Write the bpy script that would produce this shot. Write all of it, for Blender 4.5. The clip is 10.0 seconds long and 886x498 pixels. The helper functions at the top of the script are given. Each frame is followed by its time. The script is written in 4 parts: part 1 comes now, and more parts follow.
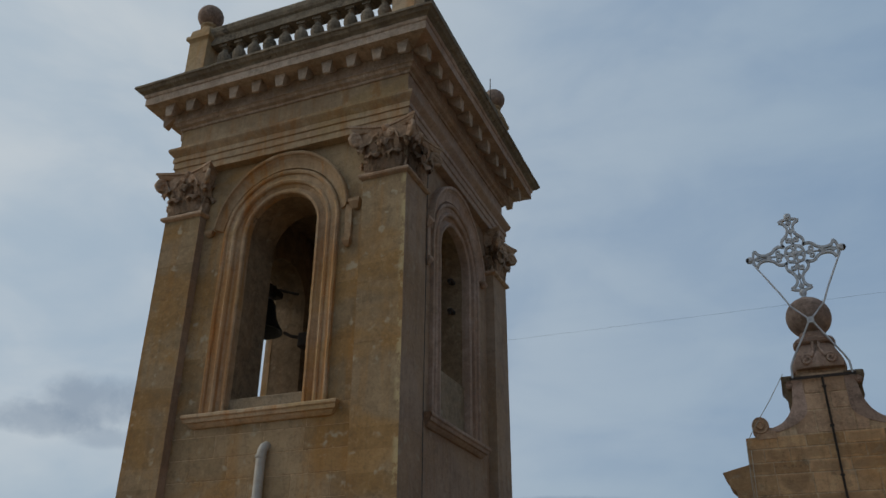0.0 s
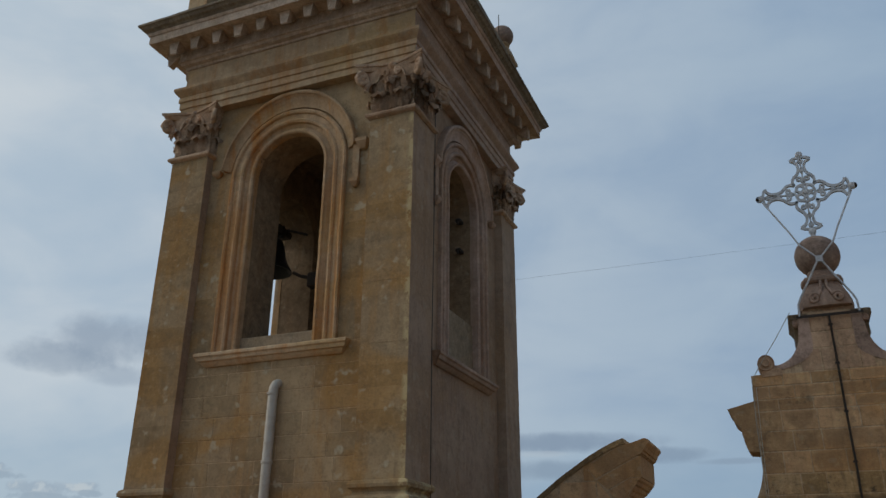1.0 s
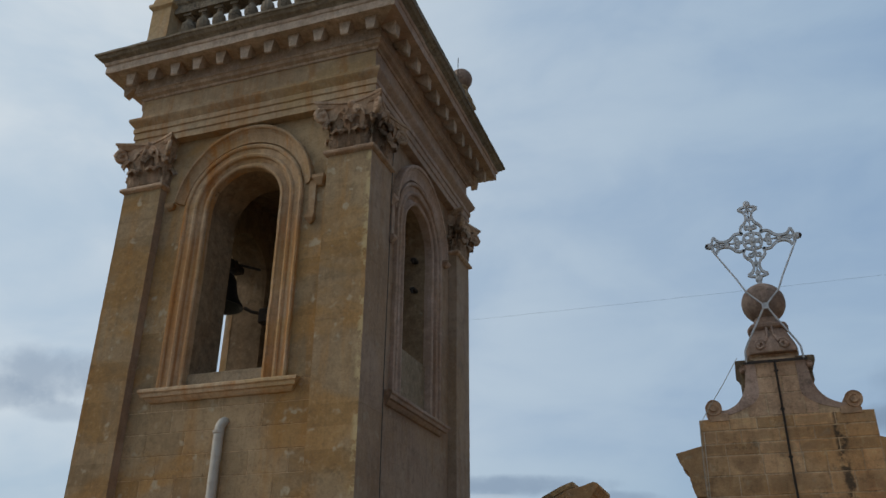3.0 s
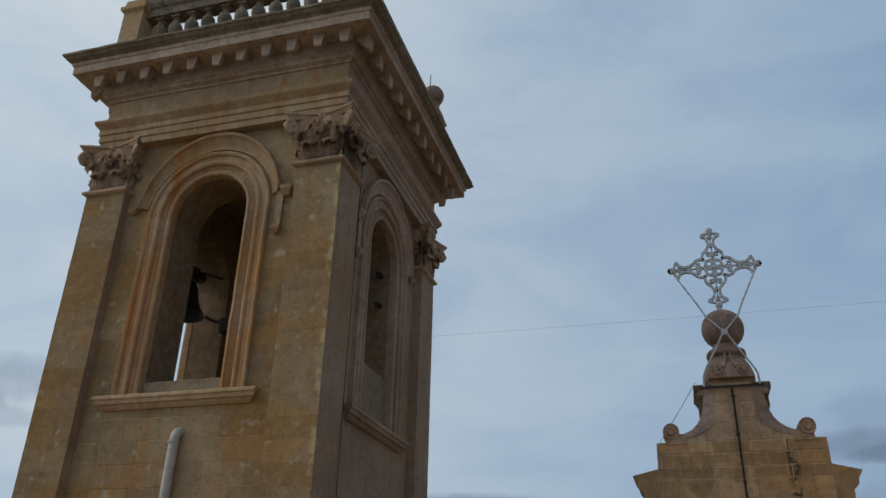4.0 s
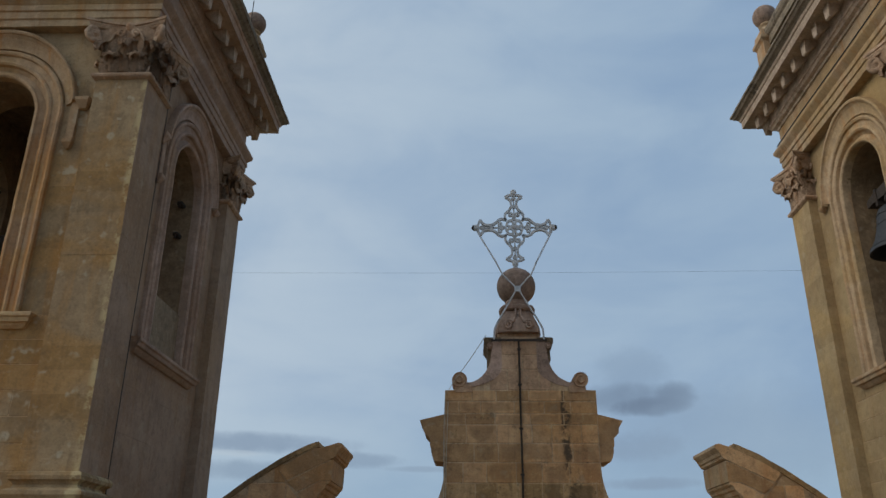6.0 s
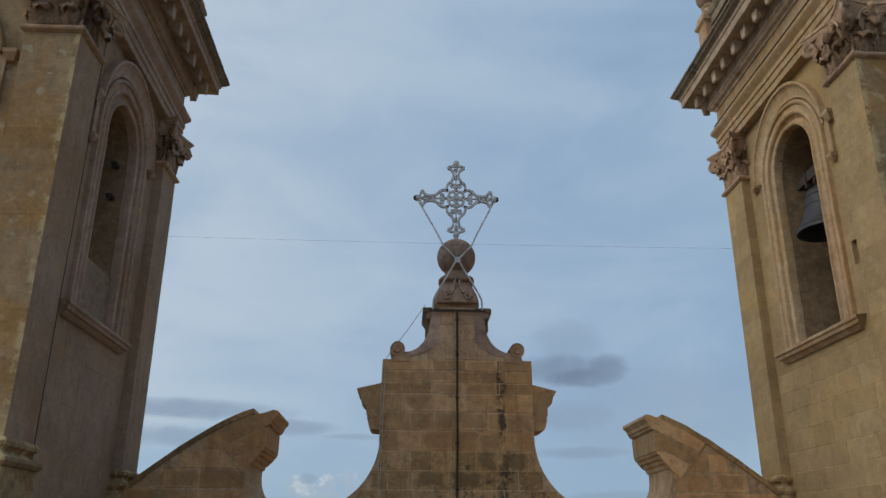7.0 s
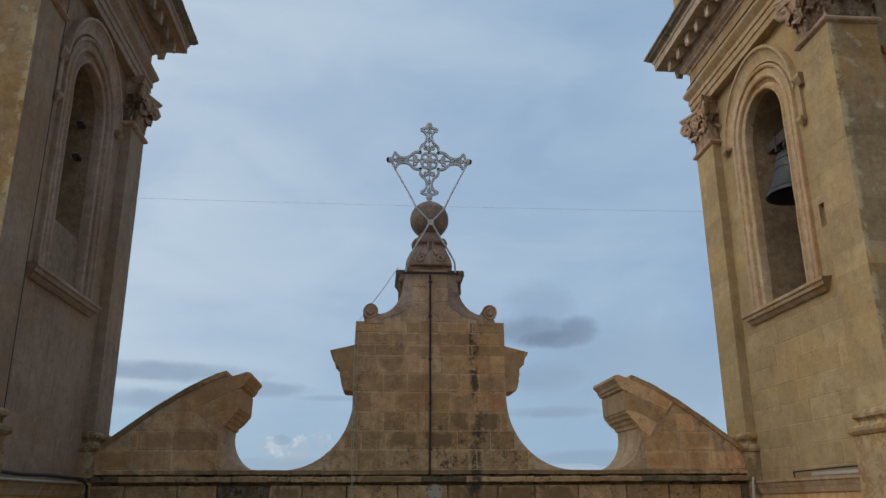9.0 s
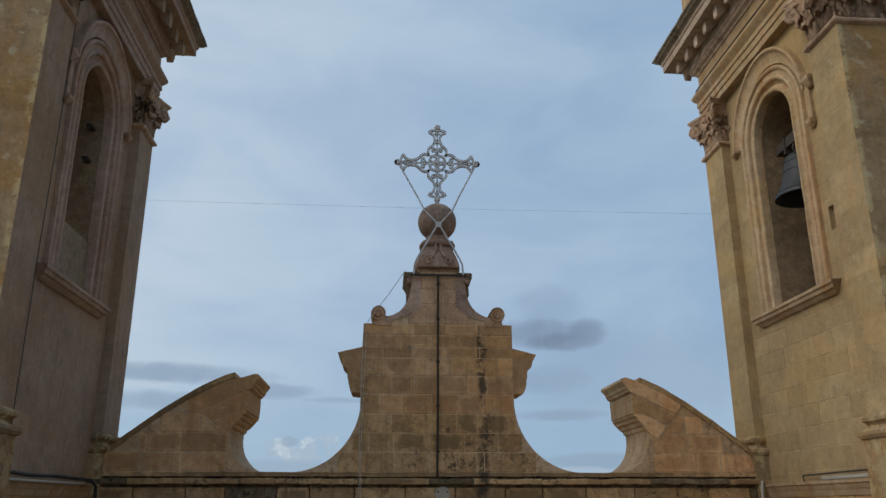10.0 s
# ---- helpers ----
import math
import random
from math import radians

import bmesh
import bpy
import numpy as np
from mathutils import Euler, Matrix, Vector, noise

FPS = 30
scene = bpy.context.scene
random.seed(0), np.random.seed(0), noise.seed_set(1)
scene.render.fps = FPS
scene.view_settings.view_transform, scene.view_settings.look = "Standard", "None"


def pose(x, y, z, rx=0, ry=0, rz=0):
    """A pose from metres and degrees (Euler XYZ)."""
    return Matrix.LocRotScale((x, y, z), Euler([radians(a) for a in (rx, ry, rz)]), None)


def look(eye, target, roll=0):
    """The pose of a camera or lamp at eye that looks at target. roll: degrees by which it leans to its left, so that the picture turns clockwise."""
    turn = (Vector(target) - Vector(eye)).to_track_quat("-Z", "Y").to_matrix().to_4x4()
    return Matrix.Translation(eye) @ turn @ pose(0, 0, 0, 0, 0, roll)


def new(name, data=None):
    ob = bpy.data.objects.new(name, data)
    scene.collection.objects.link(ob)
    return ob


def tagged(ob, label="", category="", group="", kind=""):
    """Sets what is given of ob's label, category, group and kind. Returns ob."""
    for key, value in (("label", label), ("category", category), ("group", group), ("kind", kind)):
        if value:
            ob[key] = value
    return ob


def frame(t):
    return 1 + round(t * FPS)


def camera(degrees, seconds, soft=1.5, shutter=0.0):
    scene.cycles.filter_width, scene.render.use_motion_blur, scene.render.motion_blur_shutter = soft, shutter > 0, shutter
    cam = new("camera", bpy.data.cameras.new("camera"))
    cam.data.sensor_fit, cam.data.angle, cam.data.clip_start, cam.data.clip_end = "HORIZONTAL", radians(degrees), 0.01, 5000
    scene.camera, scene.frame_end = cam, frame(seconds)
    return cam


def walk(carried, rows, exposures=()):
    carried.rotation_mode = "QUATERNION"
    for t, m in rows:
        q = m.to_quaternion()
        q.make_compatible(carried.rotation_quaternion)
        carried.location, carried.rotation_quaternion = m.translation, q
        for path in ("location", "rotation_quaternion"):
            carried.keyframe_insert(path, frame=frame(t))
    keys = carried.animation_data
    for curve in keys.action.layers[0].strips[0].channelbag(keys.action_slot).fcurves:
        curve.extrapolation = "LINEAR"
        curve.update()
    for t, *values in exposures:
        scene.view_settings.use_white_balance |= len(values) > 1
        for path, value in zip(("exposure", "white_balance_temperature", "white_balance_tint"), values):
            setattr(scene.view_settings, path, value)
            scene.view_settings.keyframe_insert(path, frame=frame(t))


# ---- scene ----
cam = camera(57.8, 10.0)
EYE = (-0.72, 0.0, 1.6)
PATH = [  # seconds, then the turn about x, y and z in degrees
    (0.0, 116.49, -0.32, 22.23), (0.5, 115.20, -0.44, 22.38), (1.0, 112.20, -0.40, 22.83), (1.5, 110.83, -0.92, 22.16),
    (2.0, 112.65, -0.66, 21.51), (2.5, 114.02, -0.31, 20.55), (2.7, 114.37, -0.35, 20.00), (3.8, 116.33, -0.98, 17.10), (4.0, 116.20, -1.25, 16.21), (4.5, 116.43, -1.10, 14.16),
    (5.0, 116.00, -1.06, 10.06), (5.5, 114.58, -1.04, 6.84), (6.0, 112.47, -0.40, 1.70), (6.2, 112.11, -0.38, 0.32), (7.3, 109.85, -0.36, -3.65), (7.5, 109.68, -0.44, -4.28),
    (8.0, 109.26, 0.07, -5.16), (8.5, 108.47, 0.16, -4.93), (9.0, 107.67, 0.29, -4.61), (9.5, 107.51, 0.43, -3.98),
    (10.0, 107.83, 0.06, -4.10),
]
walk(cam, [(t, pose(*EYE, a, b, c)) for t, a, b, c in PATH], exposures=[(0.0, -0.3), (0.6, -0.28), (1.2, -0.1), (1.6, 0.03), (2.5, 0.03), (4.3, -0.1), (5.5, -0.06), (7.5, 0.06), (9.0, 0.13), (10.0, 0.13)])


# ---- world and sun ----
class Nodes:
    """Short hand for building node trees."""

    def __init__(self, tree):
        self.tree = tree

    def add(self, kind, **values):
        n = self.tree.nodes.new(kind)
        for key, value in values.items():
            if key == "op":
                n.operation = value
            elif key == "blend":
                n.blend_type = value
        return n

    def put(self, socket, value):
        if hasattr(value, "is_output"):
            self.tree.links.new(value, socket)
        else:
            socket.default_value = value

    def math(self, op, a, b=0.0, c=0.0, clamp=False):
        n = self.add("ShaderNodeMath", op=op)
        n.use_clamp = clamp
        self.put(n.inputs[0], a), self.put(n.inputs[1], b), self.put(n.inputs[2], c)
        return n.outputs[0]

    def noise(self, vector, scale, detail=4.0, rough=0.55, warp=0.0):
        n = self.add("ShaderNodeTexNoise")
        self.put(n.inputs["Vector"], vector)
        n.inputs["Scale"].default_value, n.inputs["Detail"].default_value = scale, detail
        n.inputs["Roughness"].default_value, n.inputs["Distortion"].default_value = rough, warp
        return n.outputs["Fac"]

    def stretch(self, vector, scale, move=(0, 0, 0)):
        n = self.add("ShaderNodeMapping")
        self.put(n.inputs["Vector"], vector)
        n.inputs["Scale"].default_value, n.inputs["Location"].default_value = scale, move
        return n.outputs[0]

    def span(self, value, low, high, to_low=0.0, to_high=1.0):
        n = self.add("ShaderNodeMapRange")
        n.interpolation_type = "SMOOTHSTEP"
        self.put(n.inputs["Value"], value)
        n.inputs["From Min"].default_value, n.inputs["From Max"].default_value = low, high
        n.inputs["To Min"].default_value, n.inputs["To Max"].default_value = to_low, to_high
        return n.outputs["Result"]

    def mix(self, factor, a, b, blend="MIX"):
        n = self.add("ShaderNodeMix")
        n.data_type, n.blend_type = "RGBA", blend
        self.put(n.inputs[0], factor)
        for socket, value in ((n.inputs[6], a), (n.inputs[7], b)):
            self.put(socket, (*value, 1.0) if isinstance(value, tuple) and len(value) == 3 else value)
        return n.outputs[2]


SUN_AZ, SUN_EL = -106.0, 36.0  # degrees: from +y towards +x, and above the horizon


def build_world():
    world = bpy.data.worlds.new("overcast_sky")
    scene.world = world
    world.use_nodes = True
    tree = world.node_tree
    tree.nodes.clear()
    n = Nodes(tree)
    out = n.add("ShaderNodeOutputWorld")
    sky = n.add("ShaderNodeTexSky")
    sky.sky_type, sky.sun_disc = "NISHITA", False
    sky.sun_elevation, sky.sun_rotation = radians(SUN_EL), radians(SUN_AZ)
    clear = n.add("ShaderNodeBackground")
    n.put(clear.inputs["Color"], sky.outputs[0])
    clear.inputs["Strength"].default_value = 0.07
    way = n.add("ShaderNodeTexCoord").outputs["Generated"]
    split = n.add("ShaderNodeSeparateXYZ")
    n.put(split.inputs[0], way)
    x, y, z = split.outputs
    az = n.math("ARCTAN2", x, y)
    el = n.math("ARCSINE", z)
    # the sheet of cloud: broad soft billows, streaked level
    soft = n.noise(n.stretch(way, (1.0, 1.0, 2.6)), 2.1, 5.0, 0.5, 0.4)
    fine = n.noise(n.stretch(way, (1.0, 1.0, 2.0)), 5.5, 6.0, 0.55, 0.5)
    bulk = n.math("ADD", n.math("MULTIPLY", soft, 0.7), n.math("MULTIPLY", fine, 0.3))
    colour = n.mix(n.span(bulk, 0.36, 0.66), (0.281, 0.412, 0.597), (0.390, 0.525, 0.674))
    # paler towards the veiled sun
    glow = n.span(n.math("ADD", n.math("MULTIPLY", az, -1.0), n.math("MULTIPLY", el, 0.25)), -0.3, 1.3)
    colour = n.mix(glow, colour, n.mix(n.span(bulk, 0.34, 0.62), (0.52, 0.645, 0.765), (0.74, 0.81, 0.86)))
    # paler above the horizon
    low = n.math("MULTIPLY", n.span(el, 0.24, 0.02), 0.5)
    colour = n.mix(low, colour, (0.335, 0.49, 0.625))
    # unseen heavier cloud added eastward to shade east faces; bright veil round the sun
    away = n.math("MULTIPLY", n.span(x, 0.62, 0.95), 0.75)
    colour = n.mix(away, colour, (0.14, 0.165, 0.20))
    veil = n.math("MULTIPLY", n.span(x, -0.84, -0.98), 1.0)
    colour = n.mix(veil, colour, (1.35, 1.30, 1.20))
    rag = n.math("ADD", n.math("MULTIPLY", n.noise(n.stretch(way, (1.0, 1.0, 1.6)), 11.0, 6.0, 0.62, 0.3), 0.6), n.math("MULTIPLY", n.noise(way, 34.0, 6.0, 0.65, 0.2), 0.4))

    def bank(base, a, e, wide, tall, tint, strength, ragged=2.4, inner=0.0):
        u = n.math("DIVIDE", n.math("SUBTRACT", az, a), wide)
        v = n.math("DIVIDE", n.math("SUBTRACT", el, e), tall)
        d = n.math("ADD", n.math("MULTIPLY", u, u), n.math("MULTIPLY", v, v))
        d = n.math("ADD", d, n.math("MULTIPLY", n.math("SUBTRACT", rag, 0.5), ragged))
        return n.mix(n.math("MULTIPLY", n.span(d, 1.3 - 0.3 * (inner > 0), inner), strength), base, tint)

    # the dark cloud beside the gable: a soft plume over a heavy flat base
    colour = bank(colour, 0.205, 0.234, 0.045, 0.034, (0.28, 0.385, 0.52), 0.55, 3.0)
    colour = bank(colour, 0.196, 0.204, 0.060, 0.020, (0.20, 0.275, 0.385), 0.8, 1.6)
    colour = bank(colour, 0.220, 0.194, 0.052, 0.014, (0.165, 0.225, 0.32), 0.85, 2.0, 0.1)
    colour = bank(colour, 0.252, 0.205, 0.026, 0.018, (0.18, 0.245, 0.345), 0.8, 2.2)
    colour = bank(colour, 0.205, 0.150, 0.060, 0.020, (0.25, 0.34, 0.47), 0.6, 3.4)
    colour = bank(colour, 0.215, 0.106, 0.070, 0.008, (0.25, 0.335, 0.46), 0.7, 3.2)
    colour = bank(colour, 0.32, 0.15, 0.16, 0.07, (0.29, 0.395, 0.53), 0.5, 2.6)
    colour = bank(colour, 0.25, 0.052, 0.09, 0.010, (0.25, 0.345, 0.46), 0.6, 3.5)
    colour = bank(colour, 0.22, 0.040, 0.05, 0.006, (0.47, 0.56, 0.65), 0.4, 4.5, 0.2)
    # level banks low behind the scroll wall
    colour = bank(colour, -0.255, 0.150, 0.125, 0.013, (0.245, 0.33, 0.455), 0.75, 2.4)
    colour = bank(colour, -0.27, 0.118, 0.11, 0.013, (0.27, 0.365, 0.49), 0.75, 2.4)
    colour = bank(colour, -0.285, 0.137, 0.045, 0.004, (0.52, 0.61, 0.70), 0.5, 3.0)
    colour = bank(colour, -0.135, 0.133, 0.055, 0.010, (0.25, 0.34, 0.465), 0.65, 2.6)
    colour = bank(colour, -0.05, 0.124, 0.055, 0.004, (0.28, 0.37, 0.49), 0.6, 2.2)
    # the grey cloud on the sunny side
    colour = bank(colour, -0.805, 0.250, 0.070, 0.032, (0.29, 0.375, 0.49), 0.7, 2.6)
    colour = bank(colour, -0.855, 0.225, 0.060, 0.020, (0.31, 0.395, 0.505), 0.65, 2.8)
    colour = bank(colour, -0.79, 0.212, 0.045, 0.014, (0.33, 0.415, 0.525), 0.5, 2.8)
    # heaped white clouds on the horizon, knobbly above and grey below
    knob = n.math("ADD", n.math("MULTIPLY", n.noise(way, 42.0, 3.0, 0.5, 0.3), 0.65), n.math("MULTIPLY", n.noise(way, 120.0, 4.0, 0.6, 0.2), 0.35))

    white = n.mix(n.span(knob, 0.38, 0.54), (0.60, 0.675, 0.73), (0.38, 0.48, 0.59))

    def heap(base, a, e, wide, tall, tint, strength, sharp):
        u = n.math("DIVIDE", n.math("SUBTRACT", az, a), wide)
        v = n.math("DIVIDE", n.math("SUBTRACT", el, e), tall)
        d = n.math("ADD", n.math("MULTIPLY", u, u), n.math("MULTIPLY", v, v))
        d = n.math("ADD", d, n.math("MULTIPLY", n.math("SUBTRACT", knob, 0.5), 4.2))
        return n.mix(n.math("MULTIPLY", n.span(d, 1.0, 1.0 - sharp), strength), base, tint)

    for a0, e0, wide, tall in ((-0.132, 0.069, 0.020, 0.010), (-0.107, 0.060, 0.024, 0.011), (-0.086, 0.068, 0.018, 0.012), (-0.068, 0.074, 0.016, 0.014), (-0.85, 0.085, 0.045, 0.010), (-0.80, 0.088, 0.016, 0.007), (-0.91, 0.105, 0.04, 0.009)):
        colour = heap(colour, a0, e0, wide, tall, white, 0.75, 0.8)
        colour = heap(colour, a0 + 0.004, e0 - tall * 0.9, wide * 1.1, tall * 0.6, (0.37, 0.475, 0.585), 0.8, 0.8)
    colour = heap(colour, -0.112, 0.074, 0.012, 0.007, (0.30, 0.40, 0.52), 0.8, 0.9)
    colour = bank(colour, -0.12, 0.045, 0.08, 0.010, (0.30, 0.41, 0.54), 0.7, 2.0)
    cloud = n.add("ShaderNodeBackground")
    n.put(cloud.inputs["Color"], colour)
    cloud.inputs["Strength"].default_value = 0.93
    both = n.add("ShaderNodeMixShader")
    both.inputs[0].default_value = 0.93
    n.put(both.inputs[1], clear.outputs[0]), n.put(both.inputs[2], cloud.outputs[0])
    n.put(out.inputs["Surface"], both.outputs[0])


build_world()
sun = new("sun", bpy.data.lights.new("sun", "SUN"))
sun.data.energy, sun.data.angle, sun.data.color = 1.2, radians(34), (1.0, 0.93, 0.82)
a, e = radians(SUN_AZ), radians(SUN_EL)
sun.matrix_world = look((40 * math.sin(a) * math.cos(e), 40 * math.cos(a) * math.cos(e), 40 * math.sin(e)), (0, 0, 0))


# ---- materials ----
def stone(name, light, dark, stain, stain_amount=0.5, lichen=0.3, lichen_colour=(0.035, 0.032, 0.028), pale=0.12, bump=0.35, streak=0.6, tone=0.10, warm=None, seam=None, grit=0.5, chips=None, heart=0.0, rust=None):
    """Weathered globigerina limestone: blocky tone, clouds, rust-coloured runs, pale salt patches and black lichen."""
    light, dark, stain, warm = [c and (c[0] * 1.03, c[1] * 0.985, c[2] * 0.88) for c in (light, dark, stain, warm)]
    m = bpy.data.materials.new(name)
    m.use_nodes = True
    n = Nodes(m.node_tree)
    shader = m.node_tree.nodes["Principled BSDF"]
    at = n.add("ShaderNodeNewGeometry").outputs["Position"]
    own = n.add("ShaderNodeObjectInfo").outputs["Random"]
    broad = n.noise(at, 0.9, 5, 0.6, 0.3)
    middle = n.noise(at, 4.5, 6, 0.62, 0.2)
    grain = n.noise(at, 55.0, 5, 0.7)
    colour = n.mix(n.span(broad, 0.36, 0.64), dark, light)
    colour = n.mix(n.math("MULTIPLY", n.span(middle, 0.42, 0.72), 0.45), colour, tuple(c * 0.62 for c in light))
    if warm:
        colour = n.mix(n.math("MULTIPLY", n.span(n.noise(n.stretch(at, (1, 1, 1.6), (7, 3, 1)), 0.75, 4, 0.55, 0.6), 0.46, 0.62), 0.68), colour, warm)
    runs = n.noise(n.stretch(at, (2.6, 2.6, 0.28)), 1.7, 6, 0.6, 0.2)
    colour = n.mix(n.math("MULTIPLY", n.span(runs, 0.48, 0.68), stain_amount), colour, stain)
    dirt = n.noise(n.stretch(at, (7.0, 7.0, 0.5), (3, 1, 0)), 1.6, 6, 0.65)
    colour = n.mix(n.math("MULTIPLY", n.span(dirt, 0.52, 0.74), streak * 0.6), colour, tuple(c * 0.42 for c in dark))
    # each block its own tone
    colour = n.mix(1.0, colour, n.mix(own, (1 - 1.3 * tone, 1 - 1.4 * tone, 1 - 1.6 * tone), (1 + tone, 1 + tone, 1 + 1.1 * tone)), "MULTIPLY")
    grime = n.math("ADD", n.math("MULTIPLY", n.noise(at, 9.0, 7, 0.68, 0.3), 0.6), n.math("MULTIPLY", n.noise(at, 28.0, 5, 0.65), 0.4))
    colour = n.mix(n.math("MULTIPLY", n.span(grime, 0.47, 0.62), grit), colour, tuple(c * 0.5 for c in dark))
    colour = n.mix(n.math("MULTIPLY", n.span(grime, 0.47, 0.36), grit * 0.9), colour, tuple(min(0.7, c * 1.3) for c in light))
    spots = n.noise(at, 6.5, 2, 0.5)
    colour = n.mix(n.math("MULTIPLY", n.span(spots, 0.61, 0.76), pale * 2.2), colour, (0.47, 0.42, 0.31))
    crust = n.math("ADD", n.math("MULTIPLY", n.noise(at, 2.3, 6, 0.7, 0.5), 0.55), n.math("MULTIPLY", n.noise(at, 19.0, 4, 0.7), 0.45))
    colour = n.mix(n.math("MULTIPLY", n.span(crust, 0.535, 0.62), lichen), colour, lichen_colour)
    if chips:  # pale broken arrises along the upright edges at x = -chips and chips
        parts = n.add("ShaderNodeSeparateXYZ")
        n.put(parts.inputs[0], at)
        away = n.math("ABSOLUTE", n.math("SUBTRACT", n.math("ABSOLUTE", parts.outputs[0]), chips))
        mask = n.math("MULTIPLY", n.span(away, 0.085, 0.03), n.span(n.noise(at, 6.5, 5, 0.65), 0.46, 0.54))
        colour = n.mix(n.math("MULTIPLY", mask, 0.75), colour, (0.50, 0.39, 0.21))
    if rust:  # orange rust washed down from a height
        parts = n.add("ShaderNodeSeparateXYZ")
        n.put(parts.inputs[0], at)
        level = n.math("ADD", parts.outputs[2], n.math("MULTIPLY", n.math("SUBTRACT", n.noise(n.stretch(at, (9, 9, 0.6)), 1.0, 4, 0.6), 0.5), 1.1))
        mask = n.math("MULTIPLY", n.span(level, rust, rust - 0.25), n.span(n.noise(n.stretch(at, (11, 11, 0.35)), 1.3, 5, 0.6), 0.40, 0.60))
        colour = n.mix(n.math("MULTIPLY", mask, 0.5), colour, (0.40, 0.17, 0.045))
    if heart:  # some blocks have a dark weathered skin that has worn back from their edges
        inside = n.add("ShaderNodeVectorMath")
        inside.operation = "SUBTRACT"
        n.put(inside.inputs[0], n.add("ShaderNodeTexCoord").outputs["Generated"])
        inside.inputs[1].default_value = (0.5, 0.5, 0.5)
        parts = n.add("ShaderNodeSeparateXYZ")
        n.put(parts.inputs[0], inside.outputs[0])
        reach = n.math("MAXIMUM", n.math("ABSOLUTE", parts.outputs[0]), n.math("ABSOLUTE", parts.outputs[2]))
        reach = n.math("ADD", reach, n.math("MULTIPLY", n.math("SUBTRACT", n.noise(at, 7.0, 5, 0.65), 0.5), 0.7))
        mask = n.math("MULTIPLY", n.span(reach, 0.46, 0.30), n.span(n.math("FRACT", n.math("MULTIPLY", own, 7.31)), 0.45, 0.75))
        colour = n.mix(n.math("MULTIPLY", mask, heart), colour, tuple(c * 0.42 for c in dark))
    if seam:
        parts = n.add("ShaderNodeSeparateXYZ")
        n.put(parts.inputs[0], at)
        away = n.math("ABSOLUTE", n.math("SUBTRACT", parts.outputs[0], n.math("ADD", seam[0], n.math("MULTIPLY", n.math("SUBTRACT", middle, 0.5), 0.22))))
        mask = n.math("MULTIPLY", n.span(away, seam[1], seam[1] * 0.25), n.span(n.noise(at, 5.5, 5, 0.7), 0.44, 0.56))
        colour = n.mix(n.math("MULTIPLY", mask, 0.85), colour, lichen_colour)
    colour = n.mix(n.math("MULTIPLY", n.span(grain, 0.45, 0.75), 0.28), colour, tuple(c * 0.55 for c in dark))
    n.put(shader.inputs["Base Color"], colour)
    shader.inputs["Roughness"].default_value = 0.93
    shader.inputs["Specular IOR Level"].default_value = 0.2
    pits = n.math("ADD", n.math("MULTIPLY", grain, 0.4), n.math("ADD", n.math("MULTIPLY", middle, 1.0), n.math("MULTIPLY", n.noise(at, 16.0, 5, 0.7), 0.6)))
    relief = n.add("ShaderNodeBump")
    relief.inputs["Strength"].default_value, relief.inputs["Distance"].default_value = bump * 1.5, 0.03
    n.put(relief.inputs["Height"], pits)
    n.put(shader.inputs["Normal"], relief.outputs[0])
    return m


def plain(name, colour, rough=0.6, metal=0.0, worn=(0.1, 0.09, 0.08), amount=0.35, scale=9.0):
    m = bpy.data.materials.new(name)
    m.use_nodes = True
    n = Nodes(m.node_tree)
    shader = m.node_tree.nodes["Principled BSDF"]
    at = n.add("ShaderNodeNewGeometry").outputs["Position"]
    patch = n.noise(at, scale, 6, 0.65, 0.3)
    n.put(shader.inputs["Base Color"], n.mix(n.math("MULTIPLY", n.span(patch, 0.42, 0.68), amount), colour, worn))
    n.put(shader.inputs["Roughness"], n.span(n.noise(at, scale * 4, 4), 0.3, 0.7, rough - 0.1, min(1.0, rough + 0.12)))
    shader.inputs["Metallic"].default_value = metal
    relief = n.add("ShaderNodeBump")
    relief.inputs["Strength"].default_value, relief.inputs["Distance"].default_value = 0.2, 0.008
    n.put(relief.inputs["Height"], n.noise(at, scale * 7, 5))
    n.put(shader.inputs["Normal"], relief.outputs[0])
    return m


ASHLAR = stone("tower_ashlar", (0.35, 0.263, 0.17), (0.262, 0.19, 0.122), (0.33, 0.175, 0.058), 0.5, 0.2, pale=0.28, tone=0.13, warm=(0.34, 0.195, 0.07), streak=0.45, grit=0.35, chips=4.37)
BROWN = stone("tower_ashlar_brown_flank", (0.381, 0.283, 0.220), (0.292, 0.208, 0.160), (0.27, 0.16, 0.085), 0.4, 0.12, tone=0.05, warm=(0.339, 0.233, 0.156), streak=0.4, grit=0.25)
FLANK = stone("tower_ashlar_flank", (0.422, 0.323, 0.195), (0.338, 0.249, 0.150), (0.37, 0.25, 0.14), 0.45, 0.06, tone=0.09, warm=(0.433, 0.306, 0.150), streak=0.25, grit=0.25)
JOINT = stone("joint_mortar", (0.30, 0.22, 0.15), (0.22, 0.155, 0.105), (0.23, 0.13, 0.065), 0.3, 0.2)
MORTAR = stone("pale_mortar", (0.582, 0.432, 0.306), (0.456, 0.325, 0.218), (0.36, 0.21, 0.11), 0.5, 0.5, streak=0.7, warm=(0.456, 0.291, 0.160))
MOULD_BROWN = stone("brown_east_moulding", (0.486, 0.365, 0.318), (0.365, 0.266, 0.227), (0.27, 0.14, 0.07), 0.4, 0.2, warm=(0.408, 0.284, 0.206), grit=0.35)
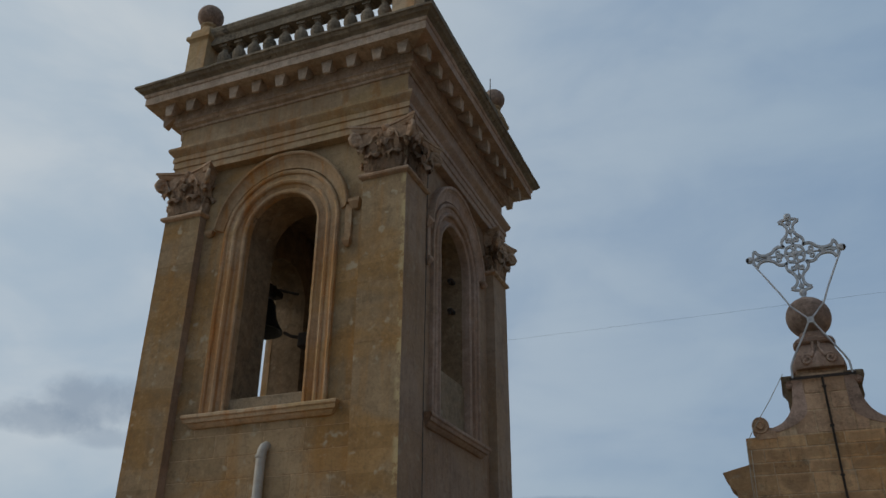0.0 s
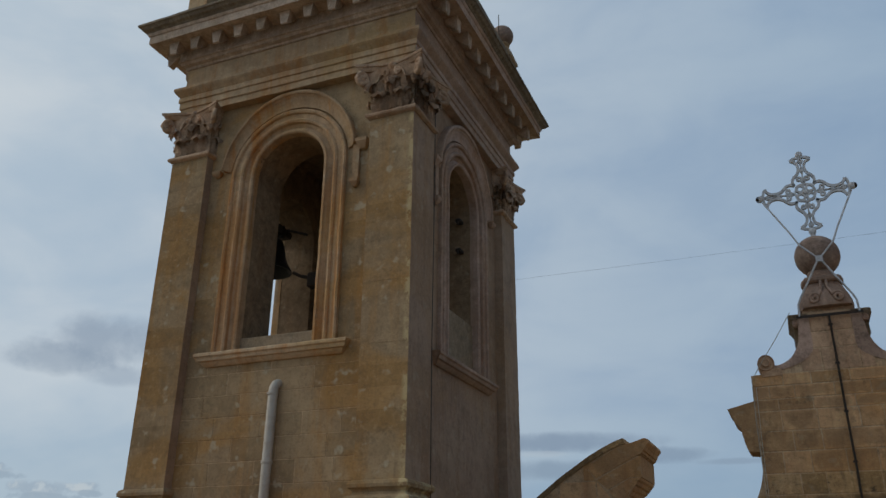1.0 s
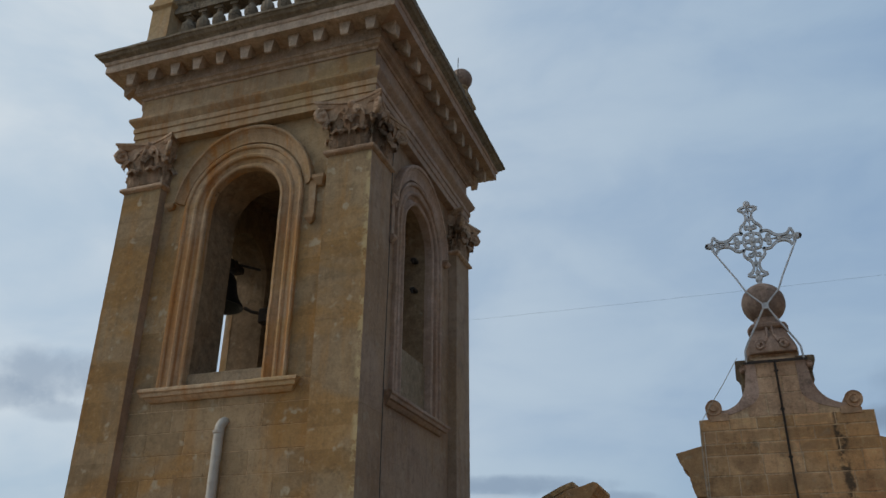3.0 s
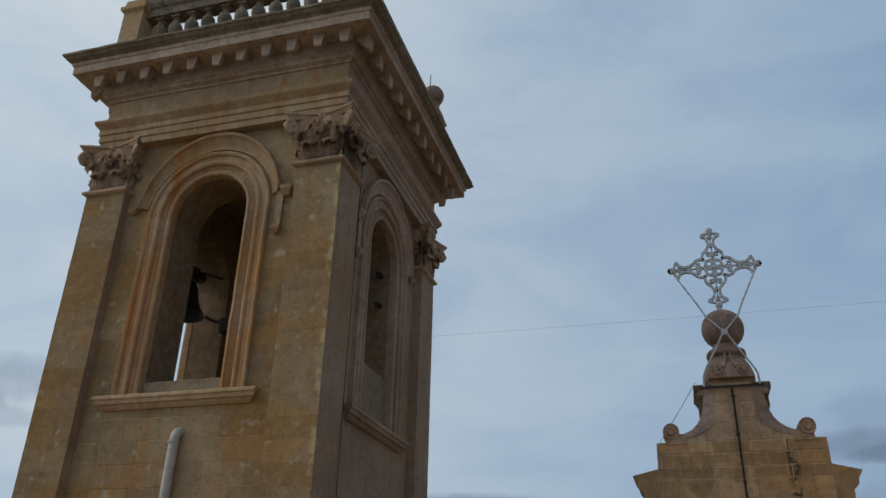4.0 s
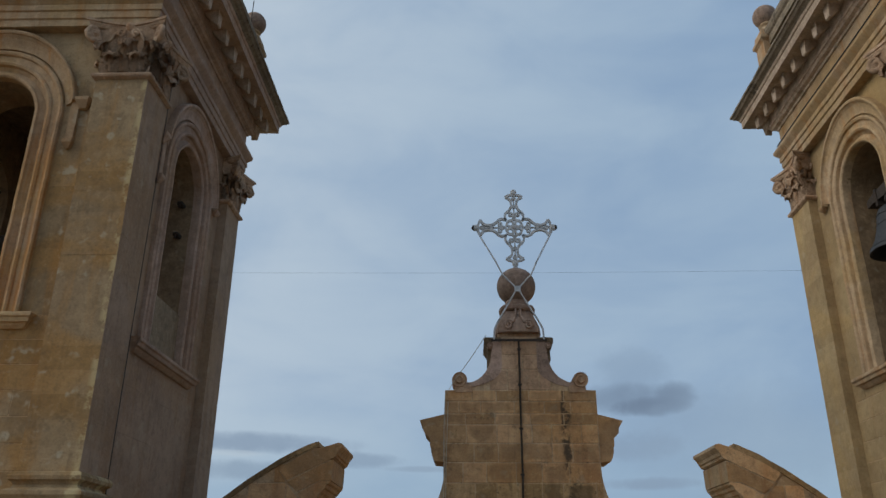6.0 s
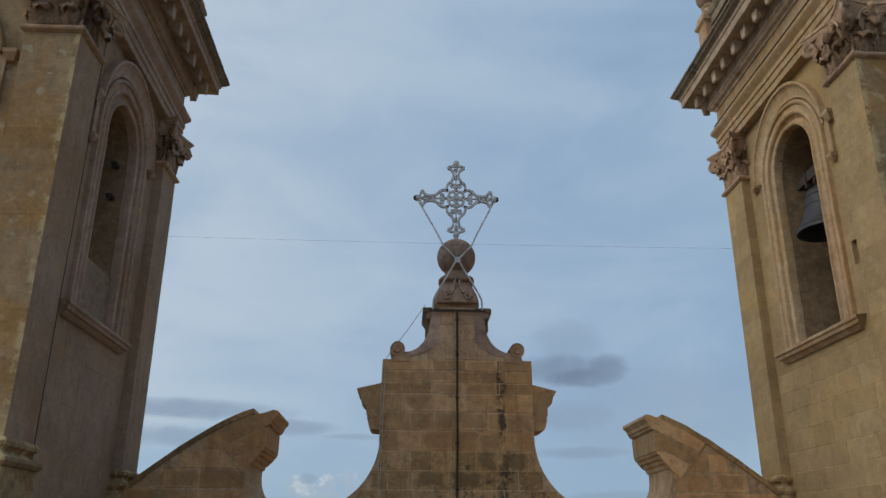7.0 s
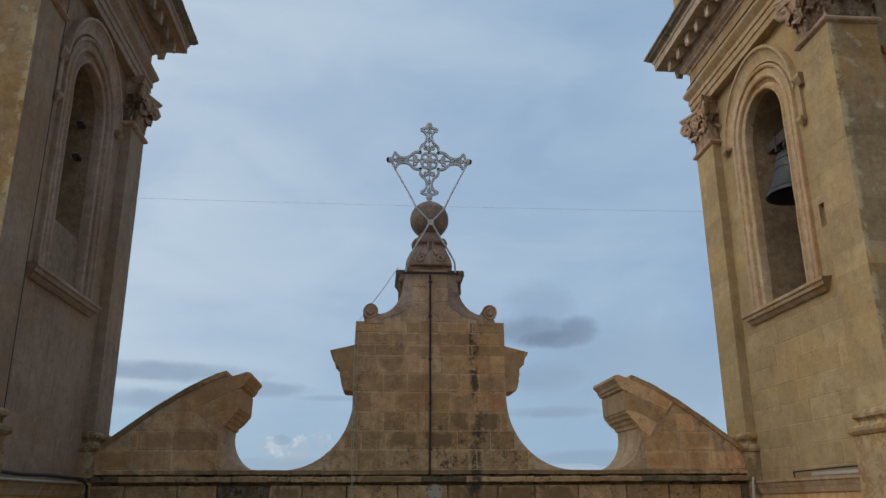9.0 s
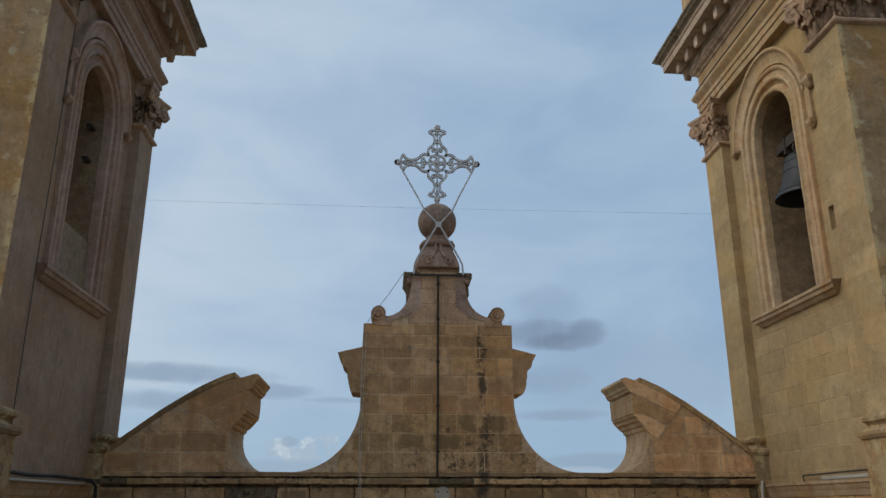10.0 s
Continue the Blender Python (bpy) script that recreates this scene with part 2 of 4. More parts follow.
FRAME = stone("rust_stained_frame", (0.445, 0.32, 0.215), (0.34, 0.232, 0.15), (0.40, 0.165, 0.035), 0.75, 0.12, warm=(0.38, 0.245, 0.115), grit=0.35, rust=6.25)
MOULD = stone("tower_moulding", (0.498, 0.383, 0.274), (0.391, 0.290, 0.203), (0.38, 0.165, 0.04), 0.55, 0.12, warm=(0.419, 0.293, 0.153), grit=0.35)
CORNICE = stone("cornice_stone", (0.543, 0.445, 0.390), (0.436, 0.350, 0.300), (0.30, 0.18, 0.09), 0.4, 0.3)
CROWN = stone("lichen_crusted_stone", (0.30, 0.255, 0.21), (0.20, 0.17, 0.14), (0.17, 0.11, 0.06), 0.3, 0.7)
CARVED = stone("carved_stone", (0.53, 0.39, 0.30), (0.40, 0.28, 0.21), (0.36, 0.18, 0.08), 0.5, 0.35, bump=0.6)
GABLE = stone("gable_stone", (0.608, 0.397, 0.234), (0.480, 0.297, 0.172), (0.40, 0.19, 0.085), 0.5, 0.3, streak=0.5, tone=0.2, warm=(0.585, 0.328, 0.151), seam=(0.60, 0.075), grit=0.42, heart=0.4)
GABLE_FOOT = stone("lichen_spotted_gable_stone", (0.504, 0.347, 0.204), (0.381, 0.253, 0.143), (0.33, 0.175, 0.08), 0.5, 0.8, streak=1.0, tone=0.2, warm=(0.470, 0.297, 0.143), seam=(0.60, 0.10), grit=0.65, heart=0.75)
BLACKENED = stone("blackened_parapet_stone", (0.20, 0.155, 0.105), (0.11, 0.085, 0.06), (0.12, 0.075, 0.04), 0.5, 0.95, streak=1.2, tone=0.25, grit=0.8)
PINK = stone("pedestal_stone", (0.583, 0.396, 0.281), (0.462, 0.303, 0.209), (0.32, 0.17, 0.09), 0.5, 0.3)
PALE = stone("pale_infill_stone", (0.310, 0.243, 0.179), (0.251, 0.195, 0.139), (0.33, 0.23, 0.14), 0.3, 0.1)
CAP = stone("dark_capstone", (0.25, 0.185, 0.125), (0.16, 0.115, 0.08), (0.22, 0.13, 0.07), 0.5, 0.6)
BALL = stone("grey_ball_stone", (0.420, 0.321, 0.284), (0.280, 0.206, 0.183), (0.22, 0.14, 0.09), 0.35, 0.45)
ROSY = stone("rosy_grey_weathered_stone", (0.497, 0.360, 0.310), (0.360, 0.255, 0.217), (0.25, 0.15, 0.10), 0.4, 0.35)
IRON = plain("galvanised_iron", (0.50, 0.50, 0.51), 0.55, 0.2, (0.20, 0.19, 0.18), 0.5, 14.0)
DARK_IRON = plain("rusty_dark_iron", (0.035, 0.028, 0.024), 0.75, 0.3, (0.08, 0.045, 0.025), 0.5, 20.0)
BRONZE = plain("dull_bell_bronze", (0.032, 0.033, 0.036), 0.55, 0.4, (0.025, 0.024, 0.024), 0.6, 12.0)
TIMBER = plain("dark_old_timber", (0.045, 0.033, 0.025), 0.85, 0.0, (0.02, 0.016, 0.013), 0.6, 11.0)
PIPE = plain("grey_plastic_pipe", (0.40, 0.37, 0.32), 0.5, 0.0, (0.26, 0.21, 0.15), 0.5, 6.0)
PLATE = plain("weathered_pale_plate", (0.36, 0.31, 0.25), 0.7, 0.0, (0.28, 0.23, 0.17), 0.5, 14.0)
CABLE = plain("black_cable", (0.02, 0.02, 0.02), 0.6, 0.0, (0.05, 0.045, 0.04), 0.4, 20.0)
ROPE = plain("pale_rope", (0.42, 0.38, 0.31), 0.9, 0.0, (0.25, 0.22, 0.17), 0.5, 30.0)
WIRE = plain("thin_grey_wire", (0.10, 0.11, 0.12), 0.6, 0.3, (0.07, 0.07, 0.07), 0.3, 20.0)
TERRACE = stone("terrace_screed", (0.36, 0.31, 0.25), (0.29, 0.25, 0.20), (0.25, 0.18, 0.11), 0.3, 0.3)
EARTH = stone("pale_town_ground", (0.24, 0.21, 0.15), (0.18, 0.155, 0.11), (0.16, 0.12, 0.07), 0.3, 0.3)


# ---- mesh helpers ----
def thing(name, place, label, category, group="", kind=""):
    ob = new(name)
    ob.location = place
    return tagged(ob, label, category, group, kind)


def mesh_of(name, bm, material, smooth=False):
    bmesh.ops.recalc_face_normals(bm, faces=bm.faces)
    data = bpy.data.meshes.new(name)
    for f in bm.faces:
        f.smooth = smooth
    bm.to_mesh(data)
    bm.free()
    data.materials.append(material)
    return data


def hang(name, data, parent, m=None, label=""):
    ob = new(name, data)
    ob.parent = parent
    if m is not None:
        ob.matrix_basis = m
    return tagged(ob, label)


def part(name, bm, material, parent, label="", smooth=False, m=None):
    return hang(name, mesh_of(name, bm, material, smooth), parent, m, label)


def box(bm, x0, x1, y0, y1, z0, z1):
    v = [bm.verts.new(p) for p in ((x0, y0, z0), (x1, y0, z0), (x1, y1, z0), (x0, y1, z0), (x0, y0, z1), (x1, y0, z1), (x1, y1, z1), (x0, y1, z1))]
    for f in ((0, 3, 2, 1), (4, 5, 6, 7), (0, 1, 5, 4), (1, 2, 6, 5), (2, 3, 7, 6), (3, 0, 4, 7)):
        bm.faces.new([v[i] for i in f])
    return v


def rings(bm, loops, close_loop=True, caps=False):
    """Skin between successive loops of points."""
    made = [[bm.verts.new(p) for p in loop] for loop in loops]
    n = len(made[0])
    for a, b in zip(made, made[1:]):
        for i in range(n if close_loop else n - 1):
            j = (i + 1) % n
            bm.faces.new((a[i], a[j], b[j], b[i]))
    if caps:
        bm.faces.new(made[0][::-1])
        bm.faces.new(made[-1])
    return made


def wear(bm, amount, scale=3.0, seed=0.0):
    """Uneven, weathered faces: every vertex shifted a little."""
    for v in bm.verts:
        v.co += noise.noise_vector(v.co * scale + Vector((seed, 2 * seed, 0))) * amount


def around(bm, profile, hx, hy, steps=14):
    """A moulding that runs round a rectangle of half sizes hx, hy with mitred corners. profile: closed loop of (out, z)."""
    loops = []
    corners = ((-1, -1), (1, -1), (1, 1), (-1, 1))
    for c in range(4):
        (ax, ay), (bx, by) = corners[c], corners[(c + 1) % 4]
        for i in range(steps):
            f = i / steps
            loops.append([((ax + (bx - ax) * f) * (hx + o), (ay + (by - ay) * f) * (hy + o), z) for o, z in profile])
    made = [[bm.verts.new(p) for p in loop] for loop in loops]
    n, k = len(made), len(profile)
    for i in range(n):
        a, b = made[i], made[(i + 1) % n]
        for j in range(k):
            bm.faces.new((a[j], a[(j + 1) % k], b[(j + 1) % k], b[j]))


def lathe(bm, profile, at=(0, 0), n=16, square=0.0):
    """Turned solid from (radius, z); square > 0 presses it towards a square plan."""
    loops = []
    for r, z in profile:
        loop = []
        for i in range(n):
            t = 2 * math.pi * i / n
            c, s = math.cos(t), math.sin(t)
            k = (1 - square) + square / max(abs(c), abs(s))
            loop.append((at[0] + r * k * c, at[1] + r * k * s, z))
        loops.append(loop)
    rings(bm, loops, caps=True)


def tube(bm, points, radius, n=6, flat=None, up=Vector((0, 1, 0))):
    """A bar along points: round, or a flat strap of half sizes flat = (in the plane, along up)."""
    points = [Vector(p) for p in points]
    loops = []
    for i, p in enumerate(points):
        ahead = (points[min(i + 1, len(points) - 1)] - points[max(i - 1, 0)]).normalized()
        if flat:
            side = ahead.cross(up).normalized()
            a, b = flat
            loops.append([p + side * a + up * b, p - side * a + up * b, p - side * a - up * b, p + side * a - up * b])
        else:
            ref = up if abs(ahead.dot(up)) < 0.95 else Vector((1, 0, 0))
            side = ahead.cross(ref).normalized()
            other = side.cross(ahead)
            r = radius(i / (len(points) - 1)) if callable(radius) else radius
            loops.append([p + (side * math.cos(2 * math.pi * k / n) + other * math.sin(2 * math.pi * k / n)) * r for k in range(n)])
    rings(bm, loops, caps=True)


def slab(bm, outline, y0, y1):
    """An upright slab: outline of (x, z), extruded from y0 to y1."""
    a = [bm.verts.new((x, y0, z)) for x, z in outline]
    b = [bm.verts.new((x, y1, z)) for x, z in outline]
    bm.faces.new(a), bm.faces.new(b[::-1])
    for i in range(len(a)):
        j = (i + 1) % len(a)
        bm.faces.new((a[j], a[i], b[i], b[j]))


def arc(cx, cz, rx, rz, a0, a1, n):
    return [(cx + rx * math.cos(radians(a0 + (a1 - a0) * i / n)), cz + rz * math.sin(radians(a0 + (a1 - a0) * i / n))) for i in range(n + 1)]


def bezier(p0, p1, p2, n):
    return [tuple((1 - t) ** 2 * a + 2 * t * (1 - t) * b + t * t * c for a, b, c in zip(p0, p1, p2)) for t in (i / n for i in range(n + 1))]


BLOCKS = {}


def block_mesh(w, d, hgt, material, edge=0.0006, gap=0.0):
    """An ashlar block with its worn arrises, centred; alike sizes share one mesh."""
    key = (round(w, 3), round(d, 3), round(hgt, 3), material.name)
    if key not in BLOCKS:
        bm = bmesh.new()
        x, y, z = w / 2 - gap, key[1] / 2, key[2] / 2 - gap
        loops = []
        for k, (yy, e) in enumerate(((-y, edge), (-y + edge, 0), (y, 0))):
            loops.append([(-x + e, yy, -z + e), (x - e, yy, -z + e), (x - e, yy, z - e), (-x + e, yy, z - e)])
        rings(bm, loops, caps=True)
        BLOCKS[key] = mesh_of("block", bm, material)
    return BLOCKS[key]


# ---- sizes of the towers ----
TX, TY = 6.22, 9.615      # centres at -TX and TX, and TY
HX, HY = 1.85, 1.961      # half sizes over the pilasters
PX, PY = 0.60, 0.62       # pilaster widths
RECESS, THICK = 0.13, 0.65
OPEN, SPRING, SILL = 0.545, 6.50, 4.11
COURSE_LOW = 0.2619
TURNS = {"south": 0, "east": 90, "north": 180, "west": 270}  # the faces, by the turn of a south-facing one


def face_pose(side):
    """South-facing local coordinates (u along, -y outwards from the wall's face at y = 0) to a face of the tower."""
    far = (HY if side in ("south", "north") else HX) - RECESS
    return pose(0, 0, 0, 0, 0, TURNS[side]) @ pose(0, -far, 0)


def arch_wall(bm, half, z0, z1, thick, opening, sill, spring, n=24):
    """A wall of u from -half to half, its face at y = 0, with a round-headed opening right through."""
    curve = [(opening * math.cos(math.pi * i / n), spring + opening * math.sin(math.pi * i / n)) for i in range(n + 1)]
    hole = [(opening, sill), *curve, (-opening, sill)]
    for y in (0.0, thick):
        f = lambda pts: bm.faces.new([bm.verts.new((u, y, z)) for u, z in pts])
        if sill > z0:
            f([(-half, z0), (half, z0), (half, sill), (-half, sill)])
        f([(opening, sill), (half, sill), (half, spring), (opening, spring)])
        f([(-half, sill), (-opening, sill), (-opening, spring), (-half, spring)])
        for i in range(n):
            (ua, za), (ub, zb) = curve[i], curve[i + 1]
            ta, tb = half * (1 - 2 * i / n), half * (1 - 2 * (i + 1) / n)
            f([(ua, za), (ta, z1), (tb, z1), (ub, zb)])
        f([(opening, spring), (half, spring), (half, z1)])
        f([(-half, spring), (-opening, spring), (-half, z1)])
    for i in range(len(hole)):
        (ua, za), (ub, zb) = hole[i], hole[(i + 1) % len(hole)]
        if i == len(hole) - 1 and sill <= z0:
            continue
        bm.faces.new([bm.verts.new(p) for p in ((ua, 0, za), (ub, 0, zb), (ub, thick, zb), (ua, thick, za))])
    feet = ((-half, z0, half, z0),) if sill > z0 else ((-half, z0, -opening, z0), (opening, z0, half, z0))
    for ua, za, ub, zb in (*feet, (half, z0, half, z1), (half, z1, -half, z1), (-half, z1, -half, z0)):
        bm.faces.new([bm.verts.new(p) for p in ((ua, 0, za), (ub, 0, zb), (ub, thick, zb), (ua, thick, za))])
    bmesh.ops.remove_doubles(bm, verts=bm.verts, dist=1e-4)


def arch_trim(bm, profile, z0, n=28, jambs=True, first=0.0, last=180.0, pinch=None):
    """A moulding round the opening: profile of (away from the opening's edge, out of the wall); what lies past pinch narrows towards the feet."""
    loops = []
    if jambs:
        for i in range(9):
            z = z0 + (SPRING - z0) * i / 9
            loops.append([(OPEN + d, -p, z) for d, p in profile])
    for i in range(n + 1):
        t = radians(first + (last - first) * i / n)
        side = [d if pinch is None else pinch + (d - pinch) * 0.52 for d, p in profile]
        loops.append([((OPEN + w) * math.cos(t), -p, SPRING + (OPEN + d) * math.sin(t)) for w, (d, p) in zip(side, profile)])
    if jambs:
        for i in range(1, 10):
            z = SPRING - (SPRING - z0) * i / 9
            loops.append([(-OPEN - d, -p, z) for d, p in profile])
    rings(bm, loops, caps=True)


# ---- capital pieces, each made once ----
def leaf_mesh(name, wide, tall, out):
    """An acanthus leaf: it climbs the bell, swells, and its lobed tip curls over and down."""
    bm = bmesh.new()
    rows, cols = 14, 10
    grid = []
    for r in range(rows + 1):
        v = r / rows
        if v < 0.62:
            reach, z = 0.018 + 0.03 * v, tall * v / 0.62 * 0.80
        else:
            t = (v - 0.62) / 0.38 * radians(205)
            z = tall * (0.80 + 0.20 * math.sin(min(t, math.pi / 2)) if t < math.pi / 2 else 1.0 - 0.17 * (1 - math.sin(t)))
            reach = 0.037 + out * (1 - math.cos(t)) / 1.9
        lobes = 1 + 0.16 * math.sin(v * 5.5 * 2 * math.pi)
        w = wide / 2 * (0.72 + 0.34 * math.sin(min(1.0, v / 0.75) * math.pi * 0.62)) * lobes * (1 if v < 0.8 else 1 - 2.6 * (v - 0.8))
        row = []
        for c in range(cols + 1):
            u = 2 * c / cols - 1
            ridge = 0.010 * math.cos(u * 3 * math.pi) + 0.016 * (1 - abs(u)) - 0.022 * u * u
            row.append(bm.verts.new((u * w, -(reach + ridge), z - 0.035 * u * u * v)))
        grid.append(row)
    for r in range(rows):
        for c in range(cols):
            bm.faces.new((grid[r][c], grid[r][c + 1], grid[r + 1][c + 1], grid[r + 1][c]))
    bmesh.ops.solidify(bm, geom=bm.faces[:], thickness=0.024)
    wear(bm, 0.014, 17, wide + tall)
    return mesh_of(name, bm, CARVED, True)


def volute_mesh(name, radius, turns=1.9, thick=0.03, stalk=0.34):
    """A scroll in the plane x = outwards, z = up, with its stalk rising from the bell."""
    bm = bmesh.new()
    pts = [(-0.13, 0, -stalk), (-0.105, 0, -stalk * 0.62), (-0.075, 0, -stalk * 0.25), (-0.04, 0, radius * 0.72)]
    for i in range(34):
        t = i / 33
        r = radius * (1 - 0.86 * t)
        ang = radians(105) - t * turns * 2 * math.pi
        pts.append((r * math.cos(ang), 0, r * math.sin(ang)))
    tube(bm, pts, lambda f: thick * (0.75 if f < 0.2 else 1.1 - 0.5 * f), n=7, up=Vector((0, 1, 0)))
    lathe_pts = [(0.022 * math.cos(radians(q)), 0.045 * math.sin(radians(q))) for q in range(-80, 81, 40)]
    rings(bm, [[(r * math.cos(2 * math.pi * k / 8), z, r * math.sin(2 * math.pi * k / 8)) for k in range(8)] for r, z in lathe_pts], caps=True)
    wear(bm, 0.022, 14, radius * 50)
    return mesh_of(name, bm, CARVED, True)


LOW_LEAF = leaf_mesh("leaf", 0.24, 0.235, 0.075)
HIGH_LEAF = leaf_mesh("leaf", 0.22, 0.42, 0.085)
CORNER_LEAF = leaf_mesh("leaf", 0.20, 0.40, 0.10)
VOLUTE = volute_mesh("volute", 0.09, 1.8, 0.034, 0.16)
HELIX = volute_mesh("helix", 0.05, 1.5, 0.02, 0.12)


def capital(parent, cx, cy):
    """A Corinthian capital round a corner pilaster: astragal, bell, two rows of leaves, scrolls and a hollow-sided abacus."""
    z0, hx, hy = 6.915, PX / 2, PY / 2
    bm = bmesh.new()
    around(bm, [(-0.2, -0.02), (0.012, -0.02), (0.045, 0.0), (0.052, 0.02), (0.04, 0.045), (0.01, 0.05), (-0.2, 0.05)], hx, hy, 6)
    rings(bm, [[(sx * (hx + o), sy * (hy + o), z) for sx, sy in ((-1, -1), (1, -1), (1, 1), (-1, 1))] for o, z in ((-0.005, 0.02), (-0.005, 0.38), (0.02, 0.50), (0.06, 0.62))], caps=True)
    wear(bm, 0.006, 9)
    cap = part("capital", bm, CARVED, parent, "carved leafy capital of weathered limestone", m=pose(cx, cy, z0) @ Matrix.Diagonal((1, 1, 1.08, 1)))
    # abacus with hollow sides
    bm = bmesh.new()
    loops = []
    for z, grow in ((0.60, -0.03), (0.635, 0.0), (0.65, 0.0), (0.655, 0.02), (0.69, 0.02)):
        loop = []
        for (ax, ay), (bx, by) in (((-1, -1), (1, -1)), ((1, -1), (1, 1)), ((1, 1), (-1, 1)), ((-1, 1), (-1, -1))):
            for i in range(10):
                f = i / 10
                o = 0.15 + grow - 0.13 * math.sin(math.pi * f) ** 0.8
                if i == 0:
                    o = 0.15 + grow
                loop.append(((ax + (bx - ax) * f) * (hx + o), (ay + (by - ay) * f) * (hy + o), z))
        loops.append(loop)
    rings(bm, loops, caps=True)
    part("abacus", bm, CARVED, cap)
    for turn, half, reach in ((0, hx, hy), (90, hy, hx), (180, hx, hy), (270, hy, hx)):
        base = pose(0, 0, 0, 0, 0, turn)
        for u in (-half * 0.5, half * 0.5):
            hang("leaf", LOW_LEAF, cap, base @ pose(u, -reach, 0.045))
        for u in (-half * 0.98, 0.0):
            hang("leaf", HIGH_LEAF if u == 0 else CORNER_LEAF, cap, base @ pose(u if u == 0 else u + 0.035, -reach + (0 if u == 0 else 0.035), 0.045, 0, 0, 0 if u == 0 else -45))
        for s in (-1, 1):
            hang("helix", HELIX, cap, base @ pose(s * 0.085, -reach - 0.05, 0.54, 0, 0, 0 if s < 0 else 180))
        bm = bmesh.new()
        lathe(bm, [(0.0, -0.05), (0.045, -0.045), (0.055, -0.01), (0.03, 0.02), (0.0, 0.03)], n=9)
        part("rosette", bm, CARVED, cap, m=base @ pose(0, -reach - 0.06, 0.635, 90))
    for turn in (45, 135, 225, 315):
        sx, sy = (1 if turn in (45, 315) else -1), (1 if turn in (45, 135) else -1)
        hang("volute", VOLUTE, cap, pose(sx * (hx + 0.085), sy * (hy + 0.085), 0.50, 0, 0, turn))
    return cap


# ---- a bell tower ----
def bell_tower(place, label, seen_faces):
    tower = thing("bell_tower", place, label, "bell tower", "pair of bell towers")
    rng = random.Random(5 if place[0] < 0 else 8)
    for side in TURNS:
        at = face_pose(side)
        # stone and trim go by the side: ochre south, brown east, paler elsewhere
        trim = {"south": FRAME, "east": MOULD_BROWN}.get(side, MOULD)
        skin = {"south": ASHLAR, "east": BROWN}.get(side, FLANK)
        hole = place[0] > 0 and side == "west"
        half = (HX - PX) if side in ("south", "north") else (HY - PY)
        bm = bmesh.new()
        arch_wall(bm, half + 0.02, 0.0, 7.72, THICK - 0.05, OPEN, 4.0, SPRING)
        bmesh.ops.translate(bm, verts=bm.verts, vec=(0, 0.05, 0))
        wall = part("wall", bm, JOINT, tower, "ashlar wall with a round-headed opening", m=at)
        # spandrel face about the arch
        bm = bmesh.new()
        arch_wall(bm, half, 6.09, 7.70, 0.048, OPEN + 0.33, 6.09, SPRING)
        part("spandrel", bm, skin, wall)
        if side in seen_faces:
            rows = 9
            bm = bmesh.new()
            box(bm, -half, half, 0.004, 0.049, 1.753, SILL)
            part("mortar", bm, MORTAR, wall)
            for r in range(rows):
                z = 1.753 + COURSE_LOW * r
                u, shift = -half, (0.0 if r % 2 else 0.32)
                cuts = [-half]
                while cuts[-1] < half - 0.75:
                    cuts.append(cuts[-1] + (shift if len(cuts) == 1 and shift else rng.uniform(0.42, 0.68)))
                cuts.append(half)
                for a, b in zip(cuts, cuts[1:]):
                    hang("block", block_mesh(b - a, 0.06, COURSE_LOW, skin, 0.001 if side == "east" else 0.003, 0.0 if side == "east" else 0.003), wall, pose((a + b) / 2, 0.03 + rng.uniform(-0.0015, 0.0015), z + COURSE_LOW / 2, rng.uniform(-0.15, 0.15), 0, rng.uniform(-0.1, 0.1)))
            for r in range(8):
                z = SILL + 0.2475 * r
                for s in (-1, 1):
                    w = half - OPEN - 0.33
                    if hole and s > 0 and r in (2, 3):  # a small square hole left between two courses
                        gap0, gap1 = 1.01, 1.15
                        for a, b in ((half - w, gap0), (gap1, half)):
                            hang("block", block_mesh(b - a, 0.06, 0.2475, skin), wall, pose((a + b) / 2, 0.03, z + 0.124))
                        low, high = (z, z + 0.10) if r == 2 else (z + 0.14, z + 0.2475)
                        hang("block", block_mesh(gap1 - gap0, 0.06, high - low, skin), wall, pose((gap0 + gap1) / 2, 0.03, (low + high) / 2))
                        continue
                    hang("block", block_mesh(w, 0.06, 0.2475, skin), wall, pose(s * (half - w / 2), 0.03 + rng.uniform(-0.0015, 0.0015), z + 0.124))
        else:
            bm = bmesh.new()
            box(bm, -half, half, 0.0, 0.049, 2.25, 3.99)
            for s in (-1, 1):
                box(bm, min(s * half, s * (OPEN + 0.33)), max(s * half, s * (OPEN + 0.33)), 0.0, 0.049, SILL, 6.09)
            part("facing", bm, skin, wall)
        # moulded frame of the opening
        bm = bmesh.new()
        arch_trim(bm, [(-0.004, -0.10), (-0.004, 0.012), (0.012, 0.028), (0.036, 0.030), (0.048, 0.0), (0.095, -0.035), (0.142, -0.012), (0.15, 0.034), (0.175, 0.048), (0.198, 0.036),
                       (0.205, 0.018), (0.275, 0.022), (0.285, 0.05), (0.312, 0.062), (0.332, 0.05), (0.336, -0.02)], SILL)
        wear(bm, 0.007, 5)
        part("arch_frame", bm, trim, tower, "moulded stone frame streaked with rust-coloured stains", m=at)
        bm = bmesh.new()
